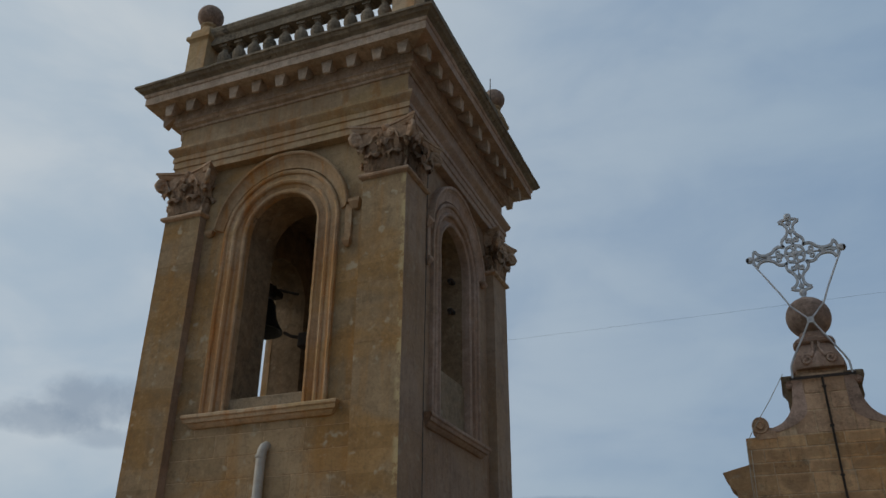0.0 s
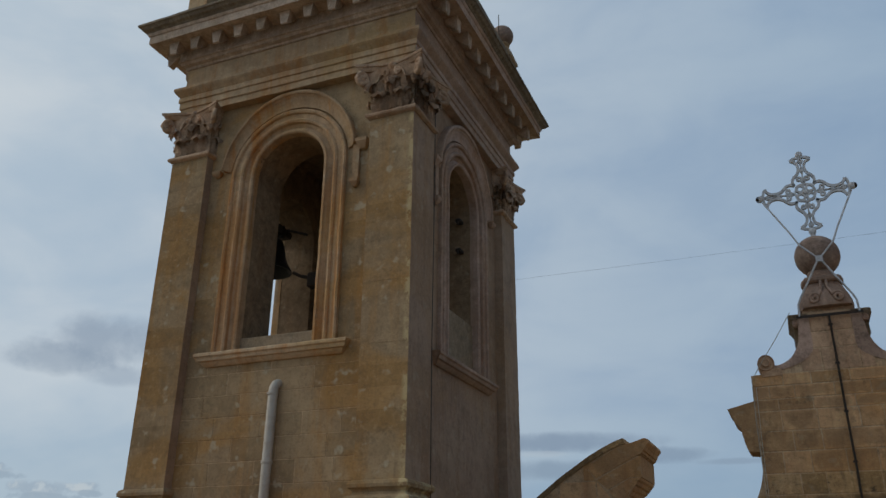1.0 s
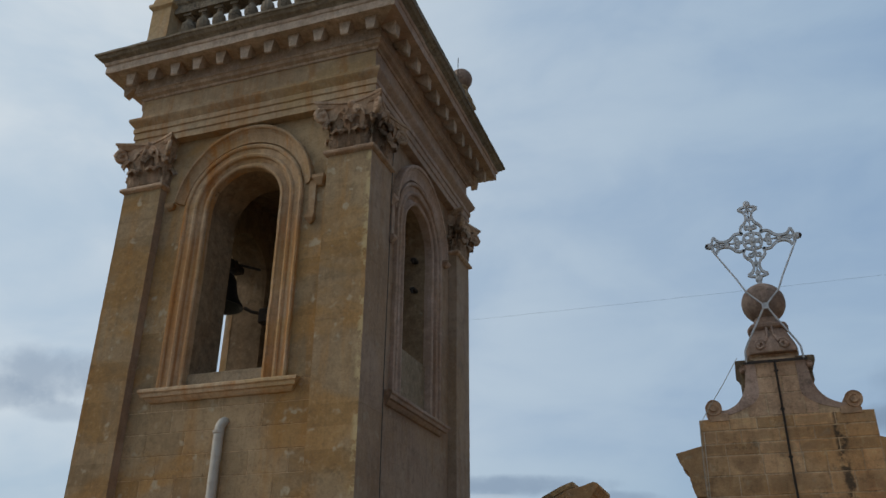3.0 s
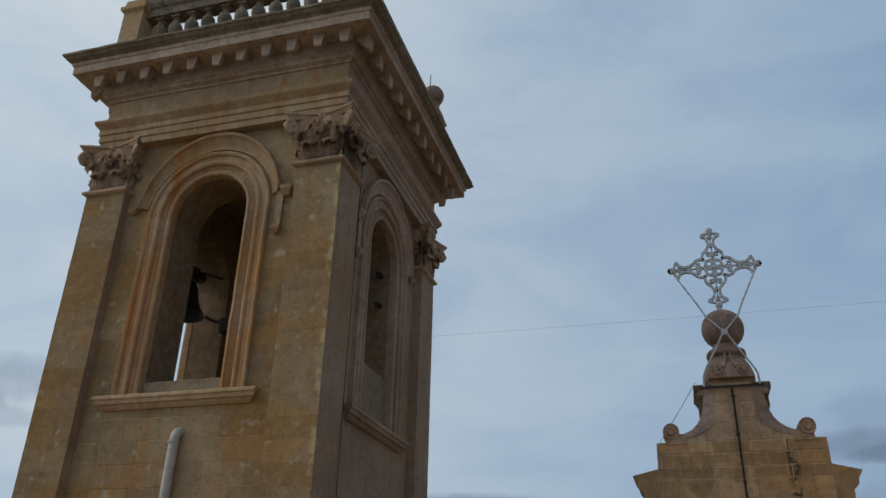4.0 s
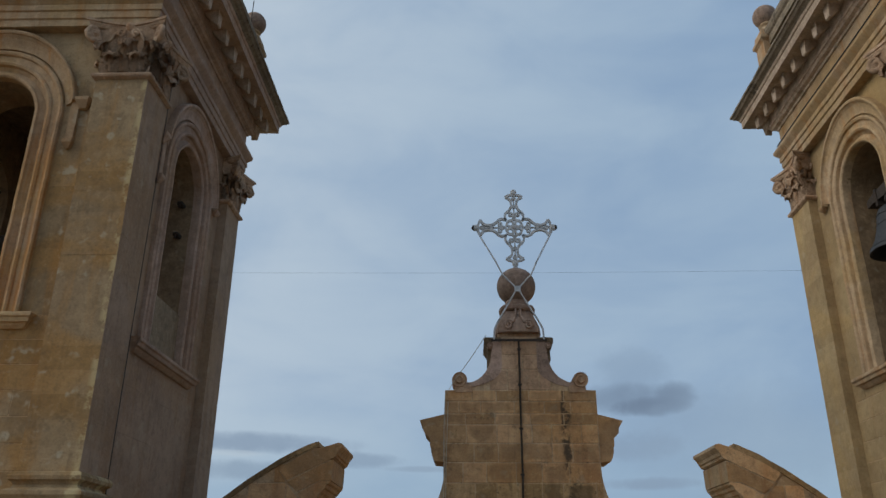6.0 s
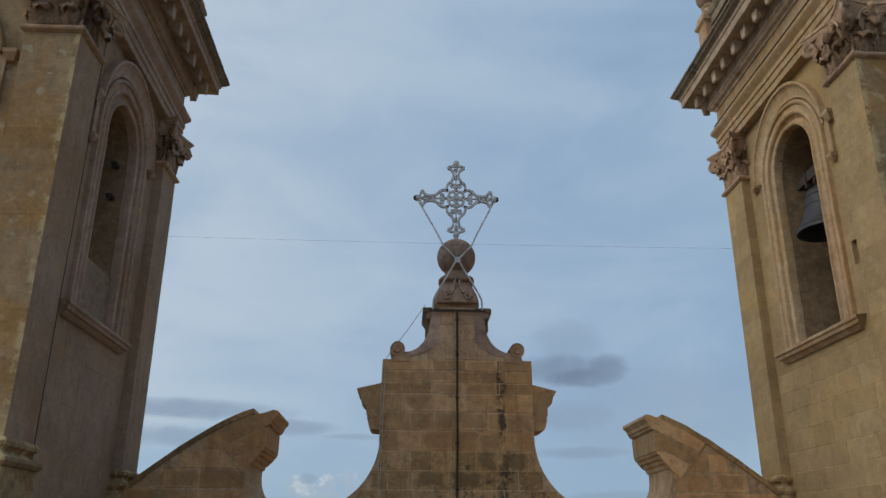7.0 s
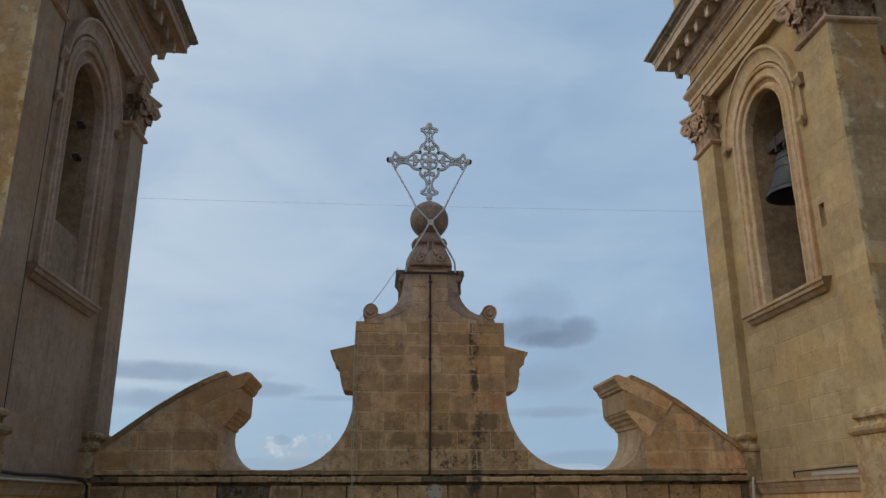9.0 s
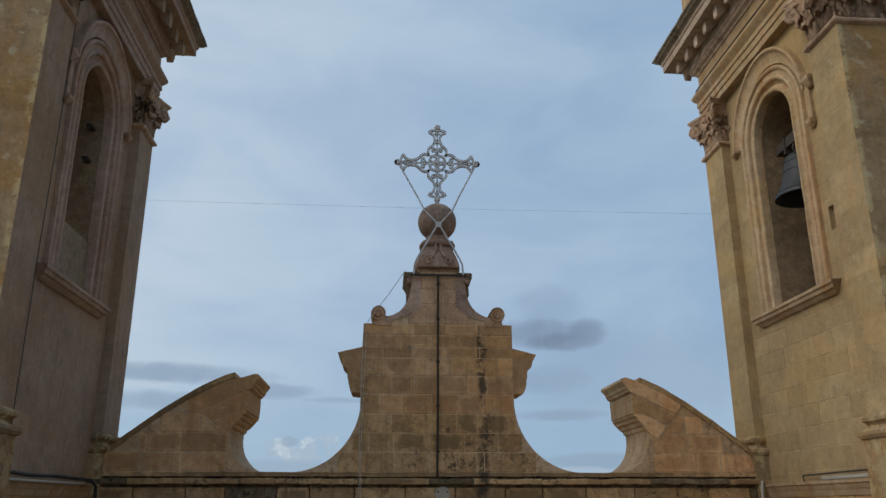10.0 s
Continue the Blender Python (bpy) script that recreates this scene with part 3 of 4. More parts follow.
        arch_trim(bm, [(0.362, -0.02), (0.362, 0.036), (0.40, 0.034), (0.45, 0.04), (0.51, 0.058), (0.545, 0.082), (0.552, 0.10), (0.575, 0.108), (0.60, 0.10),
                       (0.606, 0.08), (0.606, -0.02)], SPRING, 30, False, 8.0, 172.0, 0.362)
        wear(bm, 0.007, 5, 3)
        part("hood_mould", bm, trim, tower, m=at)
        for s in (-1, 1):
            bm = bmesh.new()
            if s == (-1 if side == "east" else 1):
                box(bm, s * 1.02 - 0.045, s * 1.02 + 0.045, -0.045, 0.0, 6.13, 6.66)
            rings(bm, [[(s * 1.115 + ux * w, -0.01 - d * (uy > 0), z) for ux, uy in ((-1, 0), (1, 0), (1, 1), (-1, 1))] for w, d, z in (((0.04, 0.05, 6.56), (0.06, 0.08, 6.61), (0.075, 0.10, 6.645), (0.078, 0.10, 6.69)) if s == (-1 if side == "east" else 1) else ((0.03, 0.03, 6.585), (0.06, 0.06, 6.61), (0.07, 0.075, 6.635), (0.07, 0.08, 6.655)))], caps=True)
            if s == (-1 if side == "east" else 1):
                rings(bm, [[(s * 1.02 + ux * w, -0.01 - d * (uy > 0), z) for ux, uy in ((-1, 0), (1, 0), (1, 1), (-1, 1))] for w, d, z in ((0.02, 0.03, 6.05), (0.055, 0.075, 6.11), (0.06, 0.08, 6.15))], caps=True)
            part("label_stop", bm, trim, tower, m=at)
        # sill with its bed moulding, and the low wall in the opening
        bm = bmesh.new()
        loops = []
        for i in range(13):
            u = -1 + 2 * i / 12
            loops.append([(u * w, -p, z) for w, p, z in ((0.96, -0.02, 3.95), (0.96, 0.03, 3.955), (0.99, 0.055, 3.98), (1.0, 0.07, 4.005), (1.04, 0.10, 4.01), (1.045, 0.11, 4.05), (1.065, 0.13, 4.065), (1.065, 0.13, 4.095), (1.055, 0.12, 4.107), (1.055, -0.02, 4.115))])
        rings(bm, loops, caps=True)
        wear(bm, 0.006, 6, 1)
        part("sill", bm, MOULD if side == "south" else trim, tower, m=at)
    # corner pilasters of single blocks, with base and plinth
    for sx in (-1, 1):
        for sy in (-1, 1):
            cx, cy = sx * (HX - PX / 2), sy * (HY - PY / 2)
            bm = bmesh.new()
            box(bm, -PX / 2 + 0.014, PX / 2 - 0.014, -PY / 2 + 0.014, PY / 2 - 0.014, 0.0, 7.66)
            pil = part("pilaster", bm, JOINT, tower, "corner pilaster of squared limestone blocks", m=pose(cx, cy, 0))
            for r in range(18):
                hgt = (6.93 - 2.52) / 18
                key = "pier %d %d %d" % (r % 2, sy, place[0] > 0)
                if key not in BLOCKS:
                    b = bmesh.new()
                    x, y, z, e = PX / 2, PY / 2, hgt / 2, 0.0006
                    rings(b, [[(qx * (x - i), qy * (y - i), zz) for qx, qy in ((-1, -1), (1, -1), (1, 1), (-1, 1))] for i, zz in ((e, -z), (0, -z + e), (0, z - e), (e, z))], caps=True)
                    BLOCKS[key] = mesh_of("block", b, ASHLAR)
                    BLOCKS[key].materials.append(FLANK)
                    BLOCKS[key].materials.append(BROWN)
                    # each block face takes its stone by the way it points
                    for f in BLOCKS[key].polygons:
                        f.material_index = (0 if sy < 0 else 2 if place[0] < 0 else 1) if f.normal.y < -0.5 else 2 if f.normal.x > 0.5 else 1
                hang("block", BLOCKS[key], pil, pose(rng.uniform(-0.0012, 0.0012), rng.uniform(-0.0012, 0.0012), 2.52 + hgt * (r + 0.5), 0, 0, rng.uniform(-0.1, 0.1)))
            bm = bmesh.new()
            around(bm, [(-0.15, 2.52), (0.015, 2.525), (0.035, 2.515), (0.052, 2.485), (0.048, 2.45), (0.02, 2.43), (0.005, 2.405), (0.02, 2.375), (0.05, 2.365), (0.082, 2.345), (0.09, 2.31), (0.075, 2.275), (0.055, 2.265), (-0.15, 2.26)], PX / 2, PY / 2, 7)
            wear(bm, 0.006, 8)
            part("base_mould", bm, ASHLAR, pil)
            bm = bmesh.new()
            around(bm, [(-0.2, 0.0), (0.055, 0.0), (0.055, 2.265), (-0.2, 2.265)], PX / 2, PY / 2, 4)
            part("plinth", bm, ASHLAR, pil)
            capital(tower, cx, cy)
    # entablature
    for name, mat, prof, amount in (
        ("architrave", MOULD, [(-0.35, 7.66), (-0.004, 7.66), (-0.004, 7.755), (0.014, 7.765), (0.014, 7.86), (0.032, 7.87), (0.032, 7.935), (0.022, 7.95), (0.05, 7.985), (0.078, 8.02), (0.092, 8.045), (0.092, 8.082), (-0.02, 8.095), (-0.35, 8.095)], 0.006),
        ("frieze", MOULD, [(-0.35, 8.095), (-0.02, 8.095), (-0.02, 8.44), (-0.35, 8.44)], 0.003),
        ("bed_mould", CORNICE, [(-0.35, 8.44), (0.0, 8.44), (0.012, 8.47), (0.06, 8.49), (0.08, 8.525), (0.098, 8.535), (0.098, 8.56), (0.085, 8.565), (0.085, 8.742), (-0.35, 8.742)], 0.006),
        ("corona", CORNICE, [(-0.35, 8.742), (0.38, 8.742), (0.402, 8.735), (0.402, 8.855), (0.418, 8.865), (0.43, 8.90), (0.43, 8.905), (-0.35, 8.91)], 0.008),
        ("cornice_crown", CROWN, [(-0.35, 8.91), (0.43, 8.905), (0.455, 8.93), (0.49, 8.95), (0.515, 8.985), (0.535, 8.995), (0.535, 9.03), (0.50, 9.05), (-0.35, 9.08)], 0.010),
    ):
        bm = bmesh.new()
        around(bm, prof, HX, HY, 26)
        wear(bm, amount, 4.5, len(name))
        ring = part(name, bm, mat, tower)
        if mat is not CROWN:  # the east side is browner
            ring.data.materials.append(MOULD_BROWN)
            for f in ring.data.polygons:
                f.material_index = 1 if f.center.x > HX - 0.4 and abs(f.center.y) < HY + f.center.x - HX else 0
    # modillions under the corona
    bm = bmesh.new()
    rings(bm, [[(-b, y, low), (b, y, low), (t, y, 0), (-t, y, 0)] for b, t, y, low in (
        (0.03, 0.05, 0, -0.04), (0.042, 0.066, -0.10, -0.13), (0.048, 0.076, -0.18, -0.20), (0.05, 0.08, -0.20, -0.208), (0.052, 0.086, -0.215, -0.195))], caps=True)
    modillion = mesh_of("modillion", bm, CORNICE)
    for side in TURNS:
        long = HX if side in ("south", "north") else HY
        deep = HY if side in ("south", "north") else HX
        base = pose(0, 0, 0, 0, 0, TURNS[side]) @ pose(0, -deep - 0.08, 8.742)
        for i in range(11):
            hang("modillion", modillion, tower, base @ pose((i - 5) * 0.375 * long / HX, rng.uniform(-0.006, 0.006), 0, 0, 0, rng.uniform(-1.2, 1.2)))
    # balustrade: plinth course, corner pedestals with balls, balusters, rail
    bm = bmesh.new()
    around(bm, [(-0.30, 9.0), (0.10, 9.0), (0.10, 9.10), (0.03, 9.12), (0.03, 9.42), (0.05, 9.43), (0.05, 9.47), (-0.30, 9.47)], HX - 0.02, HY - 0.02, 12)
    wear(bm, 0.006, 5)
    part("balustrade_plinth", bm, CROWN, tower)
    bm = bmesh.new()
    around(bm, [(-0.24, 9.985), (0.0, 9.985), (0.0, 10.12), (0.03, 10.15), (0.05, 10.20), (0.05, 10.27), (0.02, 10.32), (-0.22, 10.33), (-0.26, 10.28), (-0.26, 10.18), (-0.24, 10.15)], HX - 0.01, HY - 0.01, 16)
    wear(bm, 0.008, 5)
    part("balustrade_rail", bm, CROWN, tower)
    bm = bmesh.new()
    box(bm, -0.075, 0.075, -0.075, 0.075, 0.0, 0.05)
    lathe(bm, [(0.06, 0.045), (0.07, 0.07), (0.05, 0.10), (0.075, 0.15), (0.10, 0.22), (0.105, 0.28), (0.09, 0.34), (0.06, 0.38), (0.045, 0.41), (0.045, 0.43), (0.065, 0.45), (0.05, 0.475)], n=12)
    box(bm, -0.07, 0.07, -0.07, 0.07, 0.47, 0.52)
    baluster = mesh_of("baluster", bm, CROWN)
    for side in TURNS:
        ns = side in ("south", "north")
        deep, count = (HY if ns else HX), (11 if ns else 12)
        for i in range(count):
            hang("baluster", baluster, tower, pose(0, 0, 0, 0, 0, TURNS[side]) @ pose((i - (count - 1) / 2) * 0.276, -deep + 0.115, 9.47, 0, 0, rng.uniform(-4, 4)))
    for sx in (-1, 1):
        for sy in (-1, 1):
            bm = bmesh.new()
            rings(bm, [[(ux * w, uy * w, z) for ux, uy in ((-1, -1), (1, -1), (1, 1), (-1, 1))] for w, z in ((0.19, 9.03), (0.19, 9.16), (0.172, 9.18), (0.17, 9.6), (0.17, 10.06), (0.19, 10.085), (0.215, 10.11), (0.215, 10.165), (0.18, 10.18), (0.175, 10.25), (0.165, 10.31))], caps=True)
            lathe(bm, [(0.155, 10.30), (0.14, 10.35), (0.11, 10.40), (0.105, 10.43), (0.13, 10.46), (0.135, 10.48), (0.10, 10.52)], n=14)
            wear(bm, 0.006, 7)
            ped = part("pedestal", bm, MOULD, tower, m=pose(sx * (HX - 0.09), sy * (HY - 0.09), 0))
            bm = bmesh.new()
            lathe(bm, [(0.205 * math.sin(radians(q)), 10.68 - 0.205 * math.cos(radians(q))) for q in range(4, 180, 11)], n=22)
            part("ball", bm, BALL, ped, "dark lichen-covered stone ball", True)
            if sx > 0 and sy > 0:
                bm = bmesh.new()
                tube(bm, [(sx * 0.12 - 0.09, -0.24, 10.35), (sx * 0.1 - 0.09, -0.22, 10.70), (sx * 0.1 - 0.09, -0.20, 11.02)], 0.008)
                part("lightning_spike", bm, DARK_IRON, ped)
    # floor, ceiling and roof
    for name, z0, z1, sx, sy in (("belfry_floor", 3.8, 4.0, HX - 0.5, HY - 0.5), ("belfry_ceiling", 7.66, 7.9, HX - 0.3, HY - 0.3), ("roof_slab", 8.9, 9.04, HX - 0.2, HY - 0.2)):
        bm = bmesh.new()
        box(bm, -sx, sx, -sy, sy, z0, z1)
        part(name, bm, JOINT, tower)
    return tower


def infill(tower, side, top, material, label):
    """The low wall that closes the foot of an opening."""
    bm = bmesh.new()
    box(bm, -OPEN - 0.004, OPEN + 0.004, 0.07, 0.35, 4.0, top)
    bmesh.ops.bevel(bm, geom=bm.edges[:], offset=0.012, segments=1, affect="EDGES")
    part("opening_infill", bm, material, tower, label, m=face_pose(side))


left_tower = bell_tower((-TX, TY, 0), "square limestone bell tower with pilasters, round arches and a balustrade", ("south", "east"))
right_tower = bell_tower((TX, TY, 0), "square limestone bell tower with a bronze bell in its lit arch", ("south", "west"))
infill(left_tower, "south", 4.30, PALE, "low pale stone wall")
infill(left_tower, "west", 4.30, PALE, "low pale stone wall")
infill(left_tower, "north", 4.30, PALE, "low pale stone wall")
infill(left_tower, "east", 4.86, PALE, "pale stone slab across the opening's foot")
for s in ("south", "north", "east", "west"):
    infill(right_tower, s, 4.14, PALE, "low pale stone wall")


# ---- bells ----
def bell(place, turn, label, size):
    b = thing("bell", place, label, "bell", "bells")
    b.rotation_euler, b.scale = (0, 0, radians(turn)), (size,) * 3
    bm = bmesh.new()
    outer = [(0.405, 0.0), (0.40, 0.03), (0.365, 0.09), (0.315, 0.18), (0.275, 0.30), (0.25, 0.42), (0.235, 0.52), (0.20, 0.60), (0.12, 0.65), (0.02, 0.66)]
    inner = [(0.02, 0.60), (0.17, 0.55), (0.205, 0.44), (0.235, 0.28), (0.29, 0.14), (0.345, 0.05), (0.385, 0.0)]
    rings(bm, [[(r * math.cos(2 * math.pi * k / 36), r * math.sin(2 * math.pi * k / 36), z) for k in range(36)] for r, z in outer + inner + outer[:1]])
    part("bell_body", bm, BRONZE, b, "dull dark bronze", True)
    bm = bmesh.new()
    for r, z in ((0.385, 0.06), (0.262, 0.37), (0.24, 0.50)):
        tube(bm, [(r * math.cos(2 * math.pi * k / 36), r * math.sin(2 * math.pi * k / 36), z) for k in range(37)], 0.005, 5, up=Vector((0, 0, 1)))
    part("band", bm, BRONZE, b)
    bm = bmesh.new()
    for k in range(4):
        t = math.pi / 2 * k
        tube(bm, [(0.05 * math.cos(t), 0.05 * math.sin(t), 0.64), (0.10 * math.cos(t), 0.10 * math.sin(t), 0.72), (0.06 * math.cos(t), 0.06 * math.sin(t), 0.82)], 0.022, 6)
    part("crown_loop", bm, DARK_IRON, b)
    bm = bmesh.new()
    tube(bm, [(0, 0, 0.55), (0.01, 0, 0.25), (0.02, 0, 0.02)], 0.018, 8)
    lathe(bm, [(0.0, -0.06), (0.05, -0.03), (0.055, 0.01), (0.03, 0.06), (0.018, 0.08)], (0.02, 0), 10)
    part("clapper", bm, DARK_IRON, b)
    bm = bmesh.new()
    loops = []
    for i in range(11):
        u = -0.47 + 0.94 * i / 10
        tall = 0.10 + 0.05 * max(0.0, math.cos(u / 0.47 * math.pi / 2)) ** 0.7
        loops.append([(-0.10, u, 0.80), (0.10, u, 0.80), (0.10, u, 0.80 + tall), (-0.10, u, 0.80 + tall)])
    rings(bm, loops, caps=True)
    wear(bm, 0.008, 6)
    part("headstock", bm, TIMBER, b, "dark timber headstock")
    for s in (-0.2, 0.2):
        bm = bmesh.new()
        box(bm, -0.112, 0.112, s - 0.025, s + 0.025, 0.72, 0.965)
        part("iron_strap", bm, DARK_IRON, b)
    bm = bmesh.new()
    tube(bm, [(0.11, 0.30, 0.92), (0.30, 0.34, 0.86), (0.52, 0.34, 0.78)], 0.025, 6)
    part("swing_lever", bm, DARK_IRON, b)
    return b


bell((-TX - 1.49, TY, 5.92), 0, "bronze church bell hung in a shaded arch", 0.86)
bell((TX - 1.37, TY, 5.53), 0, "bronze church bell hung in a lit arch", 1.0)


def striker(place):
    h = thing("bell_striker", place, "dark iron bell striker arm with a hammer box", "striker")
    bm = bmesh.new()
    tube(bm, [(-0.42, 0, 0.16), (-0.30, 0.0, 0.09), (-0.16, 0, 0.05), (0.0, 0, 0.0)], 0.026, 7)
    part("arm", bm, DARK_IRON, h)
    bm = bmesh.new()
    box(bm, -0.13, 0.11, -0.08, 0.08, -0.13, 0.10)
    bmesh.ops.bevel(bm, geom=bm.edges[:], offset=0.02, segments=1, affect="EDGES")
    part("hammer_box", bm, DARK_IRON, h)
    bm = bmesh.new()
    tube(bm, [(0.05, 0.0, 0.0), (0.5, 0.5, 0.0), (0.95, 1.18, 0.0)], 0.035, 7)
    part("bracket_beam", bm, TIMBER, h)
    return h


striker((-6.83, 9.6, 5.68))


def jamb_bracket(place):
    b = thing("jamb_bracket", place, "short dark iron bracket let into the arch's side", "bracket", "iron brackets in the arch")
    bm = bmesh.new()
    box(bm, -0.04, 0.04, -0.13, 0.03, -0.028, 0.028)
    bmesh.ops.bevel(bm, geom=bm.edges[:], offset=0.012, segments=1, affect="EDGES")
    part("bracket_body", bm, DARK_IRON, b)
    bm = bmesh.new()
    tube(bm, [(0, -0.11, 0), (0, -0.125, -0.04), (0, -0.125, -0.07)], 0.016, 6)
    part("hook", bm, DARK_IRON, b)
    return b


jamb_bracket((-4.74, 10.15, 6.47))
jamb_bracket((-4.74, 10.15, 6.0))


# ---- the gable between the towers ----
GY = 10.95


def gable_half_width(z):
    """Half the width of the middle gable at a height."""
    if z < 2.98:
        return 1.95 - 0.91 * math.sqrt(max(0.0, 1 - ((2.98 - z) / 0.945) ** 2))
    if z < 4.03:
        return 1.035
    if z < 4.46:
        return 0.90 - 0.50 * math.sqrt(max(0.0, 1 - ((4.46 - z) / 0.43) ** 2))
    return 0.40 - 0.15 * min(1.0, (z - 4.46) / 0.16)


gable = thing("central_gable", (0, GY, 0), "curved limestone gable of weathered blocks on the parapet", "gable")
half = [(1.95, 2.035), *arc(1.95, 2.98, 0.91, 0.945, 266, 180, 16), (1.035, 4.03), (0.90, 4.035), *arc(0.90, 4.46, 0.50, 0.43, 262, 184, 12), (0.335, 4.54), (0.275, 4.62), (0.25, 4.79)]
bm = bmesh.new()
slab(bm, [(-x, z) for x, z in half] + half[::-1], 0.02, 0.46)
core = part("gable_wall", bm, MORTAR, gable)
rng = random.Random(11)
levels = [2.04, 2.297, 2.545, 2.795, 3.06, 3.31, 3.56, 3.71, 3.877, 4.03, 4.32, 4.53, 4.78]
for row, (z0, z1) in enumerate(zip(levels, levels[1:])):
    w = min(gable_half_width(z0 + 0.002), gable_half_width(z1 - 0.002), gable_half_width((z0 + z1) / 2)) - 0.004
    cuts = [-w]
    while cuts[-1] < w - 0.52:
        cuts.append(cuts[-1] + (rng.uniform(0.16, 0.3) if len(cuts) == 1 and row % 2 else rng.uniform(0.26, 0.48)))
    cuts.append(w)
    for a, b in zip(cuts, cuts[1:]):
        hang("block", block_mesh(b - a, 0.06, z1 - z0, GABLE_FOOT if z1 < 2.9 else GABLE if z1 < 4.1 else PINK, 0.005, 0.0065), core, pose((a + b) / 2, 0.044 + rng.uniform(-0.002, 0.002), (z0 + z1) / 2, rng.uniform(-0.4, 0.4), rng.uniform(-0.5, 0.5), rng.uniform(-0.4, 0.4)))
# the stub of raking cornice on each flank
for s in (-1, 1):
    bm = bmesh.new()
    slab(bm, [(s * x, z) for x, z in ((1.02, 3.71), (1.375, 3.622), (1.355, 3.575), (1.325, 3.535), (1.31, 3.46), (1.275, 3.425), (1.24, 3.40), (1.235, 3.29), (1.222, 3.27), (1.222, 3.215), (1.20, 3.13), (1.175, 3.085), (1.02, 3.075))], 0.05, 0.62)
    wear(bm, 0.01, 6)
    part("cornice_stub", bm, GABLE, gable, "broken end of the raking cornice")
    bm = bmesh.new()
    rings(bm, [[(s * (0.835 + 0.105 * math.cos(2 * math.pi * k / 18) * g), y, 4.175 + 0.11 * math.sin(2 * math.pi * k / 18) * g) for k in range(18)] for y, g in ((-0.02, 0.25), (-0.03, 0.45), (0.0, 0.55), (0.0, 0.75), (-0.02, 0.95), (0.01, 1.0), (0.38, 1.0), (0.40, 0.9))], caps=True)
    rings(bm, [[(s * x, y, z + dz) for y, dz in ((0.0, -0.06), (0.38, -0.06), (0.38, d), (0.0, d))] for x, z, d in ((0.90, 4.06, 0.0), (0.82, 4.06, 0.055), (0.74, 4.06, 0.045), (0.66, 4.06, 0.03))], caps=True)
    wear(bm, 0.006, 7)
    part("volute", bm, PINK, gable, "small stone scroll")
# pedestal cap towards the front, wrapped on the sides
bm = bmesh.new()
rings(bm, [[(ux * w, y, z) for ux, y in ((-1, y0), (1, y0), (1, 0.70), (-1, 0.70))] for w, y0, z in ((0.36, 0.10, 4.40), (0.42, 0.09, 4.43), (0.44, 0.08, 4.47), (0.44, 0.08, 4.63), (0.45, 0.075, 4.65), (0.465, 0.06, 4.68), (0.485, 0.055, 4.705), (0.49, 0.05, 4.72), (0.49, 0.05, 4.785), (0.46, 0.06, 4.795))], caps=True)
wear(bm, 0.008, 7)
part("pedestal_cap", bm, CAP, gable, "dark weathered capstone")
# flaring sides of the pedestal, each with a small curl under the cap
for s in (-1, 1):
    bm = bmesh.new()
    outline = [(0.245, 4.73), (0.245, 4.36), *bezier((0.26, 4.29), (0.34, 4.13), (0.72, 4.06), 7), (0.76, 4.135), *bezier((0.68, 4.14), (0.41, 4.22), (0.385, 4.58), 9), (0.37, 4.73)]
    slab(bm, [(s * x, z) for x, z in outline], 0.008, 0.09)
    wear(bm, 0.004, 8)
    part("pedestal_flank", bm, ROSY, gable, "concave side bracket of the pedestal")
    bm = bmesh.new()
    rings(bm, [[(s * (0.405 + 0.042 * g * math.cos(2 * math.pi * k / 14)), y, 4.665 + 0.045 * g * math.sin(2 * math.pi * k / 14)) for k in range(14)] for y, g in ((-0.012, 0.3), (-0.02, 0.5), (-0.006, 0.6), (-0.006, 0.75), (-0.016, 0.9), (-0.006, 1.0), (0.09, 1.0))], caps=True)
    part("cap_curl", bm, ROSY, gable)
bm = bmesh.new()
box(bm, -0.30, 0.30, 0.06, 0.60, 4.78, 4.86)
wear(bm, 0.005, 8)
part("pedestal_step", bm, PINK, gable)

finial = thing("cross_finial", (0, GY + 0.26, 4.85), "carved stone finial with a round stone ball on top", "finial")
bm = bmesh.new()
lathe(bm, [(0.325, 0.0), (0.33, 0.03), (0.325, 0.09), (0.30, 0.17), (0.255, 0.26), (0.215, 0.325), (0.205, 0.345), (0.235, 0.352), (0.258, 0.37), (0.26, 0.405), (0.235, 0.43), (0.19, 0.44), (0.18, 0.47), (0.165, 0.53)], n=32, square=0.5)
wear(bm, 0.006, 9)
part("base", bm, ROSY, finial, "carved bell-shaped stone foot")
for s in (-1, 1):
    bm = bmesh.new()
    pts = [(s * 0.035, -0.235, 0.36), (s * 0.035, -0.265, 0.26), (s * 0.06, -0.305, 0.18)]
    for i in range(16):
        t = i / 15
        r = 0.07 * (1 - 0.75 * t)
        ang = radians(150) - t * 3.2 * math.pi
        pts.append((s * (0.14 + r * math.cos(ang)), -0.325 - 0.01 * t, 0.10 + r * math.sin(ang)))
    tube(bm, pts, 0.02, 6)
    part("carved_scroll", bm, ROSY, finial, smooth=True)
bm = bmesh.new()
lathe(bm, [(0.285 * math.sin(radians(q)), 0.775 - 0.285 * math.cos(radians(q))) for q in range(4, 180, 8)], n=32)
part("ball", bm, BALL, finial, "grey-brown stone ball", True)


